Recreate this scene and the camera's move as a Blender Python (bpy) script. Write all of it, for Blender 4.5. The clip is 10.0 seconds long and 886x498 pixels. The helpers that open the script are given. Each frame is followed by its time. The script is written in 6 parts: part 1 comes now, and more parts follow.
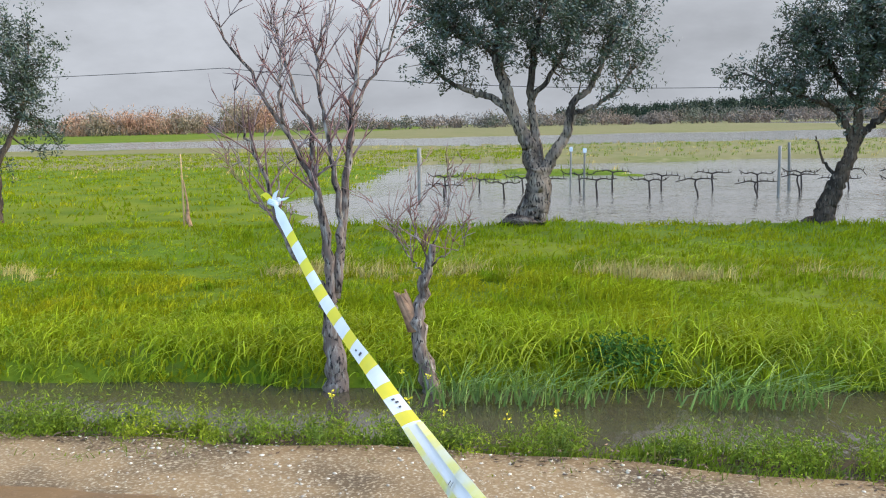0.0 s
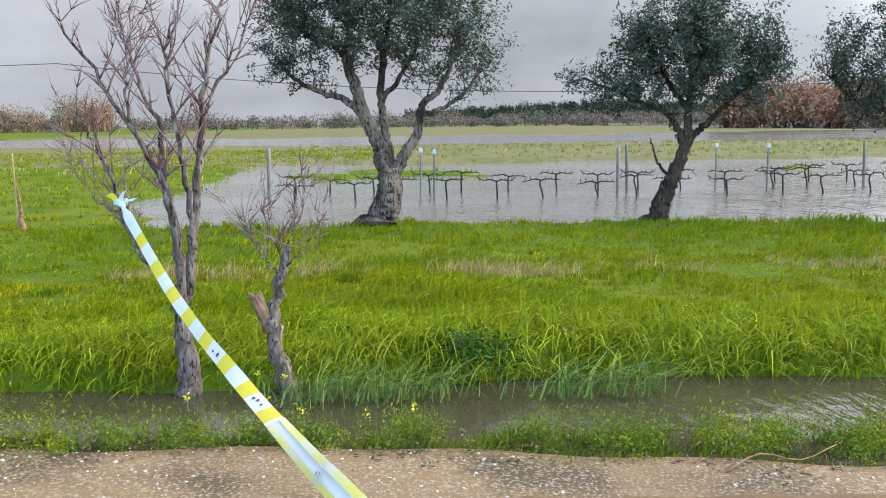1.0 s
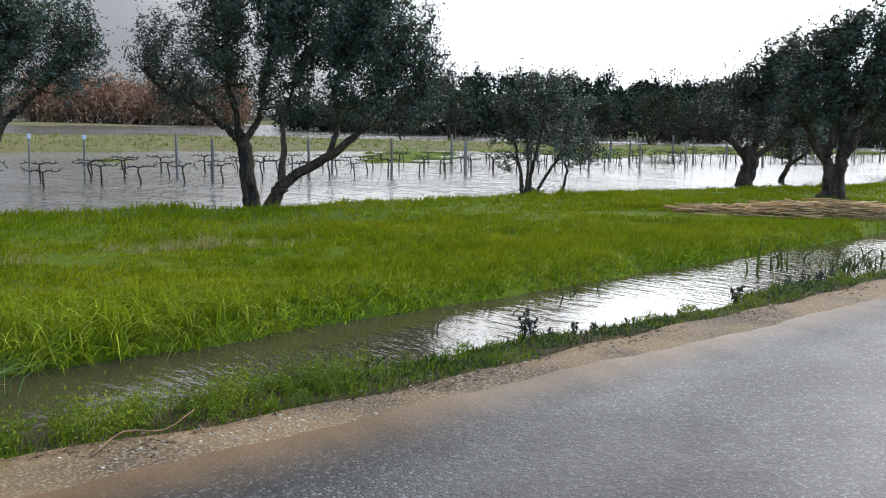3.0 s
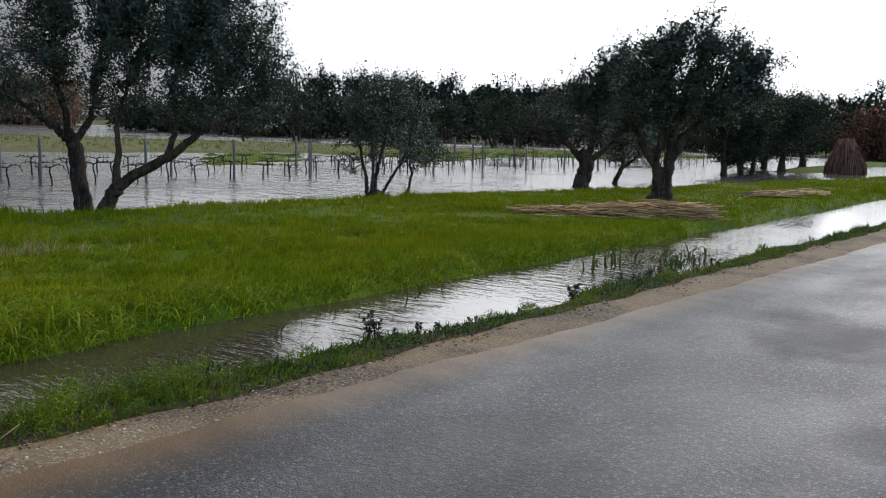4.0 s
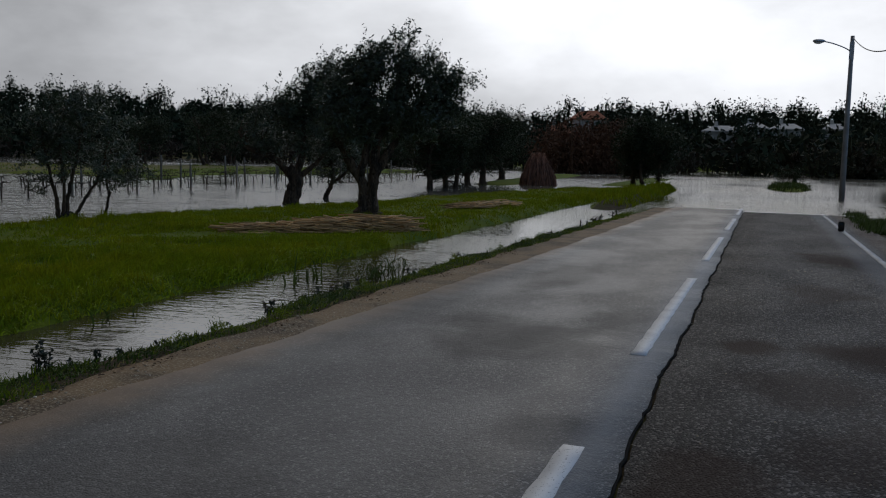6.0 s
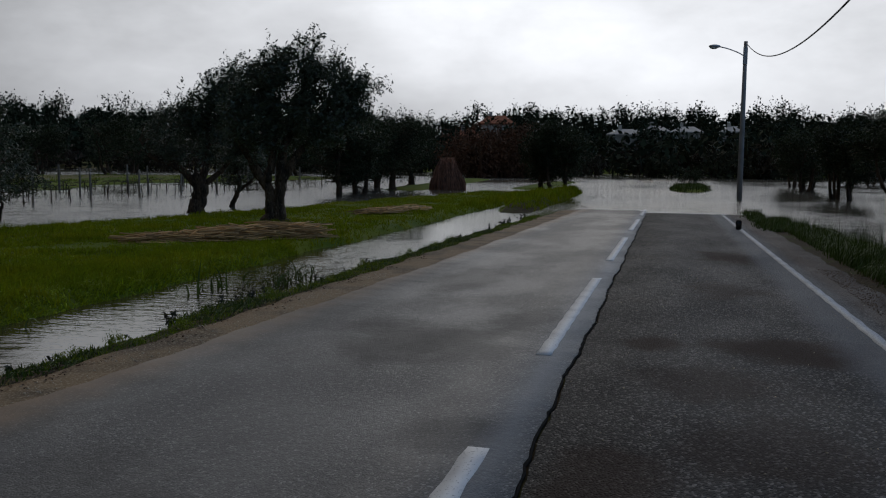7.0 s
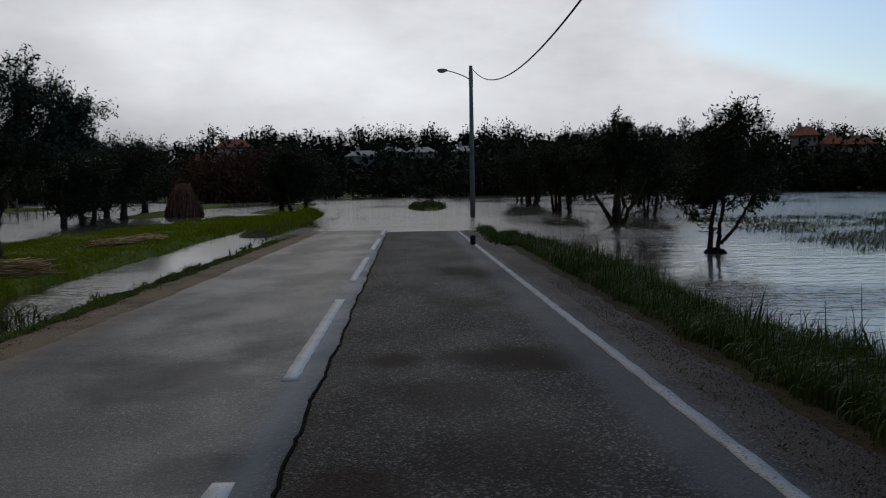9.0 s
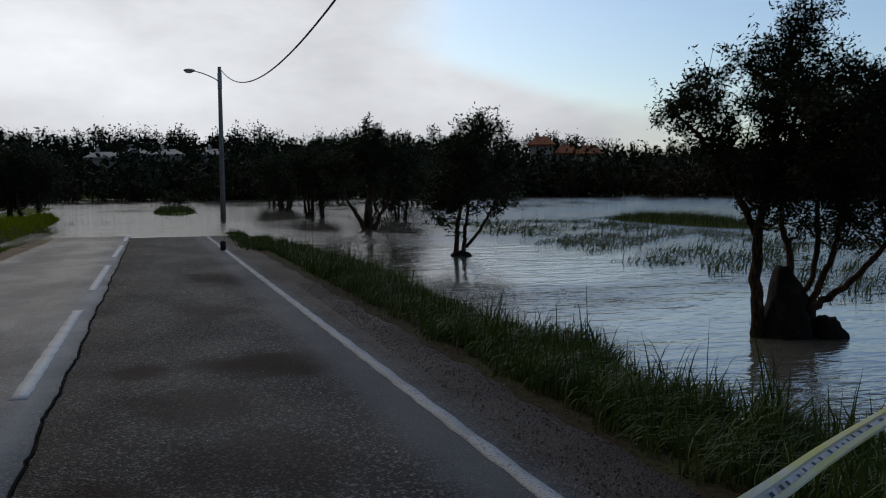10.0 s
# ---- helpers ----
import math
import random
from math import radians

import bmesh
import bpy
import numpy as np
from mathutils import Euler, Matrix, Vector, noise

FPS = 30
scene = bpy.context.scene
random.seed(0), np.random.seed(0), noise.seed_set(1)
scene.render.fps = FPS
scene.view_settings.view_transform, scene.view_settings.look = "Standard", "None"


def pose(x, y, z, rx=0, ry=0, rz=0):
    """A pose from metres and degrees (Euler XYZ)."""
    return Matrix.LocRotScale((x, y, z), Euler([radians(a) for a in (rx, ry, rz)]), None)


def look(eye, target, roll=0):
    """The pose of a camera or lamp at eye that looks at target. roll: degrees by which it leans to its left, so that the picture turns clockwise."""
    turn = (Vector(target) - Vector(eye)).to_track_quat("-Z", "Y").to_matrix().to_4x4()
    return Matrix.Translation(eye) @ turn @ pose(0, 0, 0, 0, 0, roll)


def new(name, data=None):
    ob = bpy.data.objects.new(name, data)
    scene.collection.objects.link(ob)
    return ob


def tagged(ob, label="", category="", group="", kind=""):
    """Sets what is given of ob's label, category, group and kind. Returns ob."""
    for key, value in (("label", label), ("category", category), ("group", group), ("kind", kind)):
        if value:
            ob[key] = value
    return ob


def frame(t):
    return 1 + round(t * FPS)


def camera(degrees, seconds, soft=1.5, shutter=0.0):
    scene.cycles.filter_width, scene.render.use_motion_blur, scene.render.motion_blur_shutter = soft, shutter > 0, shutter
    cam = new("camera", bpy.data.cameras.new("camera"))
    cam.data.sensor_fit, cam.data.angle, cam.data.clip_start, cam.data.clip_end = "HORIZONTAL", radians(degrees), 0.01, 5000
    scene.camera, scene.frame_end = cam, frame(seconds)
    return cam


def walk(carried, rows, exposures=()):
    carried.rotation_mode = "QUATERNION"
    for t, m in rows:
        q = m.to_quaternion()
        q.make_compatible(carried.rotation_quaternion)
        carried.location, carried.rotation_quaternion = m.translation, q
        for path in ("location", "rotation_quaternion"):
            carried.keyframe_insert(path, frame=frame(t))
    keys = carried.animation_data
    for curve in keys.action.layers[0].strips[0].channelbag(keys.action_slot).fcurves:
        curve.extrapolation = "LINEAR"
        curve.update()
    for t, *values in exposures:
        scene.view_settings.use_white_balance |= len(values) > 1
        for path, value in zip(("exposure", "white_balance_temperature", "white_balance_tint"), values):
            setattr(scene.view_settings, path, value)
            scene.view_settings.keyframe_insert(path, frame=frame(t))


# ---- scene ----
EXPOSURES = [(0.0, -0.6), (1.0, -0.6), (1.5, -0.56), (2.0, -0.66), (2.5, -0.98), (4.0, -2.02), (4.5, -2.56), (5.0, -3.0), (5.5, -3.32), (6.0, -3.62), (7.5, -3.8), (8.5, -4.02), (9.5, -3.94), (10.0, -3.9)]
CLOUD_DULL, CLOUD_BRIGHT = (0.82, 0.865, 0.95, 1), (10.6, 10.85, 11.4, 1)
cam = camera(51.34, 10.0, soft=1.1)
# seconds, x, y, z, yaw, pitch, roll
PATH = [
    (0, 0.052, 0.186, 1.697, 6.99, -7.70, 1.18),
    (0.5, 0.038, 0.145, 1.694, 2.12, -7.65, 0.84),
    (1, 0.025, 0.092, 1.695, -2.29, -7.79, 0.69),
    (1.5, -0.023, -0.002, 1.706, -16.76, -7.99, -0.39),
    (2, -0.058, 0.139, 1.588, -27.59, -7.65, -0.50),
    (2.5, -0.075, 0.239, 1.572, -35.82, -7.75, -1.06),
    (2.7, -0.078, 0.240, 1.571, -38.90, -7.81, -1.07),
    (3.8, -0.077, 0.210, 1.568, -50.98, -7.60, -1.72),
    (4, -0.076, 0.201, 1.568, -52.54, -7.47, -1.74),
    (4.5, -0.100, 0.133, 1.577, -59.49, -7.31, -1.81),
    (5, -0.061, 0.064, 1.569, -63.20, -6.94, -1.61),
    (5.5, -0.017, -0.013, 1.578, -66.73, -6.50, -1.41),
    (6, 0.005, -0.088, 1.576, -69.91, -6.00, -1.34),
    (6.2, 0.016, -0.100, 1.574, -70.67, -5.90, -1.24),
    (7.3, 0.080, -0.146, 1.553, -76.99, -5.05, -0.45),
    (7.5, 0.087, -0.150, 1.550, -77.63, -4.58, -0.33),
    (8, 0.103, -0.157, 1.551, -79.26, -4.45, -0.06),
    (8.5, 0.107, -0.177, 1.560, -82.98, -4.18, 0.60),
    (9, 0.050, -0.184, 1.575, -91.42, -4.23, 0.97),
    (9.5, 0.016, -0.201, 1.580, -97.58, -4.23, 0.68),
    (10, -0.038, -0.213, 1.586, -106.63, -4.14, 0.51),
]
# stops follow the phone's own metering as it turns towards the bright sky
walk(cam, [(t, pose(x, y, z, 90 + p, r, yaw)) for t, x, y, z, yaw, p, r in PATH], EXPOSURES)

# ---- world and sun ----
SUN_AZ, SUN_EL = 2.0, 32.0   # degrees from the road's direction (+x) towards +y, and above the horizon
sun_dir = Vector((math.cos(radians(SUN_EL)) * math.cos(radians(SUN_AZ)),
                  math.cos(radians(SUN_EL)) * math.sin(radians(SUN_AZ)), math.sin(radians(SUN_EL))))
sun_data = bpy.data.lights.new("sun", "SUN")
sun_data.energy, sun_data.angle, sun_data.color = 1.1, radians(14), (1.0, 0.84, 0.62)
sun = new("sun", sun_data)
sun.matrix_world = look(sun_dir * 50, (0, 0, 0))

world = bpy.data.worlds.new("cloudy_sky")
scene.world = world
world.use_nodes = True
wt = world.node_tree
wt.nodes.clear()


def wn(kind, **props):
    n = wt.nodes.new(kind)
    for k, v in props.items():
        if k in ("operation", "blend_type", "data_type", "sky_type", "interpolation_type", "sun_disc", "sun_elevation", "sun_rotation"):
            setattr(n, k, v)
        else:
            n.inputs[int(k[1:])].default_value = v
    return n


def wl(a, i, b, j):
    wt.links.new(a.outputs[i], b.inputs[j])


coord = wn("ShaderNodeTexCoord")
sky = wn("ShaderNodeTexSky", sky_type="NISHITA", sun_disc=False, sun_elevation=radians(SUN_EL), sun_rotation=radians(90 - SUN_AZ))
skyb = wn("ShaderNodeVectorMath", operation="SCALE")
skyb.inputs[3].default_value = 0.15
wl(sky, 0, skyb, 0)
# thick cloud, brightening towards the hidden sun
dot = wn("ShaderNodeVectorMath", operation="DOT_PRODUCT")
dot.inputs[1].default_value = sun_dir
wl(coord, 0, dot, 0)
glow = wn("ShaderNodeMapRange", interpolation_type="SMOOTHSTEP", _1=0.40, _2=0.97, _3=0.0, _4=1.0)
wl(dot, 1, glow, 0)
flat = wn("ShaderNodeVectorMath", operation="MULTIPLY")
flat.inputs[1].default_value = (1, 1, 2.4)
wl(coord, 0, flat, 0)
cloud = wn("ShaderNodeTexNoise", _2=2.1, _3=7.0, _4=0.58)
wl(flat, 0, cloud, 0)
cover = wn("ShaderNodeMapRange", _1=0.32, _2=0.68, _3=0.68, _4=1.32)
wl(cloud, 0, cover, 0)
tone = wn("ShaderNodeMix", data_type="RGBA")
tone.inputs[6].default_value = CLOUD_DULL
tone.inputs[7].default_value = CLOUD_BRIGHT
wl(glow, 0, tone, 0)
lit = wn("ShaderNodeVectorMath", operation="SCALE")
wl(tone, 2, lit, 0)
wl(cover, 0, lit, 3)
# rifts of clear sky on the south side
rift = wn("ShaderNodeTexNoise", _2=1.1, _3=5.0, _4=0.5)
shift = wn("ShaderNodeVectorMath", operation="ADD")
shift.inputs[1].default_value = (3.1, 5.7, 0.4)
wl(flat, 0, shift, 0)
wl(shift, 0, rift, 0)
south = wn("ShaderNodeSeparateXYZ")
wl(coord, 0, south, 0)
side = wn("ShaderNodeMapRange", _1=-0.02, _2=-0.46, _3=-0.28, _4=0.26)
wl(south, 1, side, 0)
gap = wn("ShaderNodeMath", operation="ADD")
wl(rift, 0, gap, 0)
wl(side, 0, gap, 1)
gapm = wn("ShaderNodeMapRange", interpolation_type="SMOOTHSTEP", _1=0.46, _2=0.60, _3=0.0, _4=1.0)
low = wn("ShaderNodeMapRange", interpolation_type="SMOOTHSTEP", _1=0.06, _2=0.16, _3=-0.3, _4=0.06)
wl(south, 2, low, 0)
gaph = wn("ShaderNodeMath", operation="ADD")
wl(gap, 0, gaph, 0)
wl(low, 0, gaph, 1)
wl(gaph, 0, gapm, 0)
blue = wn("ShaderNodeVectorMath", operation="MULTIPLY")
blue.inputs[1].default_value = (6.8, 8.0, 9.4)
wl(skyb, 0, blue, 0)
mixs = wn("ShaderNodeMix", data_type="RGBA")
wl(gapm, 0, mixs, 0)
wl(lit, 0, mixs, 6)
wl(blue, 0, mixs, 7)
bg = wn("ShaderNodeBackground")
wl(mixs, 2, bg, 0)
bg.inputs[1].default_value = 1.0
wo = wn("ShaderNodeOutputWorld")
wl(bg, 0, wo, 0)


# ---- materials ----
def material(name, base, rough=0.8, spec=0.5, var=(), bump=(), metal=0.0, rand=0.0, island=0.0, trans=None, through_leaf=0.16, grain=None):
    """base: colour; var: rows of (scale, colour, low, high); bump: rows of (scale, strength); rand / island: spread of value."""
    m = bpy.data.materials.new(name)
    m.use_nodes = True
    nt = m.node_tree
    bsdf = nt.nodes["Principled BSDF"]
    bsdf.inputs["Roughness"].default_value = rough
    bsdf.inputs["Metallic"].default_value = metal
    bsdf.inputs["Specular IOR Level"].default_value = spec
    geo = nt.nodes.new("ShaderNodeNewGeometry")
    where = geo.outputs["Position"]
    if grain:
        st = nt.nodes.new("ShaderNodeVectorMath")
        st.operation = "MULTIPLY"
        st.inputs[1].default_value = grain
        nt.links.new(where, st.inputs[0])
        where = st.outputs[0]
    col = None
    for scale, colour, lo, hi in var:
        tex = nt.nodes.new("ShaderNodeTexNoise")
        tex.inputs["Scale"].default_value = scale
        tex.inputs["Detail"].default_value = 5.0
        nt.links.new(where, tex.inputs["Vector"])
        ramp = nt.nodes.new("ShaderNodeMapRange")
        ramp.inputs[1].default_value, ramp.inputs[2].default_value = lo, hi
        nt.links.new(tex.outputs[0], ramp.inputs[0])
        mix = nt.nodes.new("ShaderNodeMix")
        mix.data_type = "RGBA"
        nt.links.new(ramp.outputs[0], mix.inputs[0])
        if col is None:
            mix.inputs[6].default_value = (*base, 1)
        else:
            nt.links.new(col, mix.inputs[6])
        mix.inputs[7].default_value = (*colour, 1)
        col = mix.outputs[2]
    for amount, src in ((rand, "ob"), (island, "isl")):
        if not amount:
            continue
        if src == "ob":
            info = nt.nodes.new("ShaderNodeObjectInfo").outputs["Random"]
        else:
            info = geo.outputs["Random Per Island"]
        mr = nt.nodes.new("ShaderNodeMapRange")
        mr.inputs[3].default_value, mr.inputs[4].default_value = 1 - amount, 1 + amount
        nt.links.new(info, mr.inputs[0])
        hsv = nt.nodes.new("ShaderNodeHueSaturation")
        if col is None:
            hsv.inputs["Color"].default_value = (*base, 1)
        else:
            nt.links.new(col, hsv.inputs["Color"])
        nt.links.new(mr.outputs[0], hsv.inputs["Value"])
        col = hsv.outputs[0]
    if col is None:
        bsdf.inputs["Base Color"].default_value = (*base, 1)
    else:
        nt.links.new(col, bsdf.inputs["Base Color"])
    last = None
    for scale, strength in bump:
        tex = nt.nodes.new("ShaderNodeTexNoise")
        tex.inputs["Scale"].default_value = scale
        tex.inputs["Detail"].default_value = 4.0
        nt.links.new(where, tex.inputs["Vector"])
        b = nt.nodes.new("ShaderNodeBump")
        b.inputs["Strength"].default_value = strength
        b.inputs["Distance"].default_value = 0.3 / scale
        nt.links.new(tex.outputs[0], b.inputs["Height"])
        if last:
            nt.links.new(last, b.inputs["Normal"])
        last = b.outputs[0]
    if last:
        nt.links.new(last, bsdf.inputs["Normal"])
    if trans:
        tr = nt.nodes.new("ShaderNodeBsdfTranslucent")
        tr.inputs[0].default_value = (*trans, 1)
        add = nt.nodes.new("ShaderNodeMixShader")
        add.inputs[0].default_value = through_leaf
        out = nt.nodes["Material Output"]
        nt.links.new(bsdf.outputs[0], add.inputs[1])
        nt.links.new(tr.outputs[0], add.inputs[2])
        nt.links.new(add.outputs[0], out.inputs[0])
    return m


M_GRAVEL = material("gravel_shoulder", (0.205, 0.13, 0.06), 0.85, 0.3, [(1.3, (0.085, 0.054, 0.026), 0.46, 0.62), (55, (0.34, 0.265, 0.165), 0.5, 0.68)], [(60, 0.9), (9, 0.5)])
M_STONE = material("pale_stone", (0.50, 0.42, 0.29), 0.85, 0.3, [(30, (0.34, 0.28, 0.21), 0.4, 0.7)], [(60, 0.3)], island=0.35)
M_VERGE = material("verge_soil", (0.06, 0.043, 0.022), 0.95, 0.1, [(1.2, (0.06, 0.065, 0.015), 0.5, 0.65), (12, (0.035, 0.028, 0.016), 0.5, 0.65)], [(25, 0.8)])
M_FOREST = material("woodland_floor", (0.03, 0.04, 0.015), 0.95, 0.1, [(0.2, (0.045, 0.04, 0.02), 0.45, 0.65)], [(2, 0.6)])
M_SEDGEFIELD = material("dull_sedge_field", (0.15, 0.13, 0.05), 0.95, 0.15, [(0.12, (0.115, 0.118, 0.03), 0.48, 0.6), (2, (0.19, 0.165, 0.075), 0.5, 0.7)], [(5, 0.6)])
M_EARTH = material("wet_grassy_earth", (0.085, 0.125, 0.006), 0.9, 0.1, [(0.12, (0.13, 0.145, 0.008), 0.42, 0.62), (0.6, (0.05, 0.09, 0.005), 0.45, 0.7), (4, (0.09, 0.08, 0.025), 0.58, 0.8), (30, (0.12, 0.16, 0.008), 0.5, 0.75)], [(14, 0.7), (2, 0.3)])
M_GRASS = material("meadow_grass", (0.18, 0.215, 0.004), 0.65, 0.03, [(0.35, (0.275, 0.25, 0.006), 0.45, 0.62), (1.7, (0.10, 0.17, 0.004), 0.5, 0.68)], island=0.4, trans=(0.26, 0.30, 0.015), through_leaf=0.22)
M_SEDGE = material("tall_sedge", (0.245, 0.28, 0.010), 0.48, 0.12, [(0.8, (0.31, 0.38, 0.01), 0.45, 0.65), (2.5, (0.11, 0.20, 0.012), 0.52, 0.7)], island=0.45, trans=(0.28, 0.34, 0.02), through_leaf=0.28)
# grass green darkened so that its backlit shade sits in the colour
M_DIMBLADE = material("backlit_dim_blade", (0.055, 0.085, 0.016), 0.55, 0.2, [(1.1, (0.08, 0.11, 0.02), 0.45, 0.65)], island=0.45, trans=(0.06, 0.10, 0.01))
M_STRAW = material("dry_straw", (0.46, 0.34, 0.11), 0.8, 0.05, [(3, (0.36, 0.27, 0.08), 0.45, 0.7)], island=0.35)
M_WEED = material("roadside_weed", (0.135, 0.175, 0.010), 0.6, 0.1, [(1.5, (0.23, 0.25, 0.012), 0.48, 0.62), (5, (0.09, 0.12, 0.03), 0.5, 0.7)], island=0.4, trans=(0.2, 0.3, 0.03))
M_LITTER = material("dead_leaf_litter", (0.09, 0.055, 0.032), 0.85, 0.3, [(9, (0.18, 0.11, 0.06), 0.45, 0.7)], island=0.5)
M_BARK = material("olive_bark", (0.095, 0.06, 0.036), 0.92, 0.12, [(4, (0.032, 0.023, 0.016), 0.42, 0.6), (26, (0.19, 0.145, 0.10), 0.56, 0.74), (40, (0.018, 0.014, 0.01), 0.54, 0.64)], [(22, 1.0), (60, 0.9)], grain=(1, 1, 0.28))
M_GREYBARK = material("lichened_grey_bark", (0.20, 0.135, 0.095), 0.92, 0.15, [(3, (0.075, 0.05, 0.036), 0.45, 0.65), (30, (0.36, 0.30, 0.225), 0.5, 0.72), (44, (0.025, 0.018, 0.014), 0.54, 0.64)], [(24, 1.0), (70, 0.9)], grain=(1, 1, 0.3))
M_OLIVETRUNK = material("gnarled_olive_bark", (0.22, 0.155, 0.105), 0.92, 0.12, [(3, (0.055, 0.038, 0.027), 0.42, 0.6), (18, (0.27, 0.22, 0.16), 0.55, 0.72), (30, (0.018, 0.013, 0.010), 0.52, 0.62)], [(14, 1.0), (50, 0.9)], grain=(1, 1, 0.3))
M_TWIG = material("reddish_twig", (0.20, 0.095, 0.075), 0.8, 0.3, [(6, (0.26, 0.20, 0.17), 0.45, 0.65)])
M_TORN = material("torn_wood", (0.34, 0.18, 0.09), 0.8, 0.3, [(14, (0.18, 0.09, 0.045), 0.45, 0.65)], [(40, 0.8)])
M_OLIVE = material("olive_leaf", (0.046, 0.058, 0.030), 0.42, 0.5, [(0.9, (0.075, 0.09, 0.055), 0.48, 0.68)], island=0.6, trans=(0.07, 0.10, 0.03), through_leaf=0.1)
# darker than olive_leaf: the shade of crowns against bright sky is in the colour
M_DIMLEAF = material("backlit_dim_leaf", (0.022, 0.030, 0.013), 0.6, 0.12, [(0.9, (0.055, 0.06, 0.03), 0.45, 0.65)], island=0.5, trans=(0.05, 0.08, 0.02), through_leaf=0.06)
M_WOODS = material("far_woods_foliage", (0.021, 0.030, 0.015), 0.85, 0.1, [(0.03, (0.05, 0.055, 0.03), 0.45, 0.6)], island=0.45)
# red brush lightened: distance haze is mixed into the colour
M_RUST = material("bare_red_brush", (0.32, 0.165, 0.09), 0.85, 0.2, [(0.06, (0.22, 0.16, 0.09), 0.45, 0.6)], island=0.45)
M_DUSK = material("dark_bare_brush", (0.07, 0.05, 0.034), 0.9, 0.1, [(0.05, (0.045, 0.05, 0.025), 0.45, 0.6)], island=0.4)
M_REDBRUSH = material("dark_red_thicket", (0.17, 0.08, 0.045), 0.9, 0.1, [(0.2, (0.11, 0.06, 0.035), 0.45, 0.6)], island=0.4)
# brown scrub greyed and paled to hold the far haze in its colour
M_HAZESCRUB = material("haze_grey_scrub", (0.17, 0.135, 0.10), 0.9, 0.1, [(0.02, (0.20, 0.13, 0.085), 0.45, 0.6), (0.05, (0.12, 0.12, 0.07), 0.5, 0.65)], island=0.3)
M_VINE = material("vine_wood", (0.035, 0.027, 0.022), 0.9, 0.15, [(30, (0.07, 0.055, 0.042), 0.45, 0.7)], [(40, 0.6)])
M_POST = material("weathered_post", (0.17, 0.15, 0.115), 0.85, 0.3, [(6, (0.19, 0.17, 0.14), 0.45, 0.7)], [(40, 0.4)], rand=0.25)
M_CONCRETE = material("concrete_pole", (0.30, 0.29, 0.275), 0.85, 0.3, [(2, (0.22, 0.21, 0.2), 0.45, 0.7)], [(60, 0.3)])
M_METAL = material("galvanised_metal", (0.42, 0.43, 0.44), 0.45, 0.5, [(12, (0.3, 0.3, 0.31), 0.45, 0.7)], metal=0.8)
M_LENS = material("lamp_lens", (0.6, 0.6, 0.58), 0.2, 0.5)
M_CABLE = material("black_cable", (0.02, 0.02, 0.021), 0.6, 0.3)
M_WHITE = material("white_paint", (0.66, 0.66, 0.65), 0.55, 0.3, [(3, (0.55, 0.55, 0.55), 0.5, 0.66), (60, (0.2, 0.2, 0.2), 0.6, 0.68)], [(80, 0.3)])
M_TAPE = material("white_plastic_tape", (0.80, 0.81, 0.80), 0.35, 0.5, [(5, (0.70, 0.72, 0.68), 0.45, 0.7)], trans=(0.75, 0.77, 0.72))
M_TAPEY = material("yellow_plastic_tape", (0.80, 0.66, 0.03), 0.35, 0.5, [(5, (0.72, 0.62, 0.05), 0.45, 0.7)], trans=(0.8, 0.66, 0.03))
M_INK = material("black_ink", (0.03, 0.03, 0.035), 0.5, 0.4)
M_CANE = material("cut_cane", (0.62, 0.36, 0.14), 0.6, 0.35, [(2, (0.34, 0.19, 0.085), 0.52, 0.75)], island=0.4, rand=0.4)
M_STUMP = material("dark_wet_stump", (0.02, 0.016, 0.013), 0.85, 0.15, [(6, (0.05, 0.04, 0.03), 0.5, 0.72)], [(12, 0.9), (50, 0.5)])
M_ROOF = material("terracotta_roof", (0.42, 0.15, 0.075), 0.85, 0.3, [(1.2, (0.30, 0.10, 0.05), 0.45, 0.7)], [(20, 0.3)])
M_WALLH = material("pale_plaster", (0.62, 0.57, 0.50), 0.85, 0.3, [(0.6, (0.5, 0.46, 0.41), 0.45, 0.7)])
M_PANE = material("dark_window_glass", (0.03, 0.035, 0.04), 0.1, 0.5)
M_CRACK = material("tar_joint", (0.012, 0.011, 0.010), 0.95, 0.05, [(30, (0.02, 0.018, 0.016), 0.5, 0.7)], [(60, 0.4)])
M_FLOWER = material("yellow_flower", (0.75, 0.60, 0.03), 0.6, 0.3)


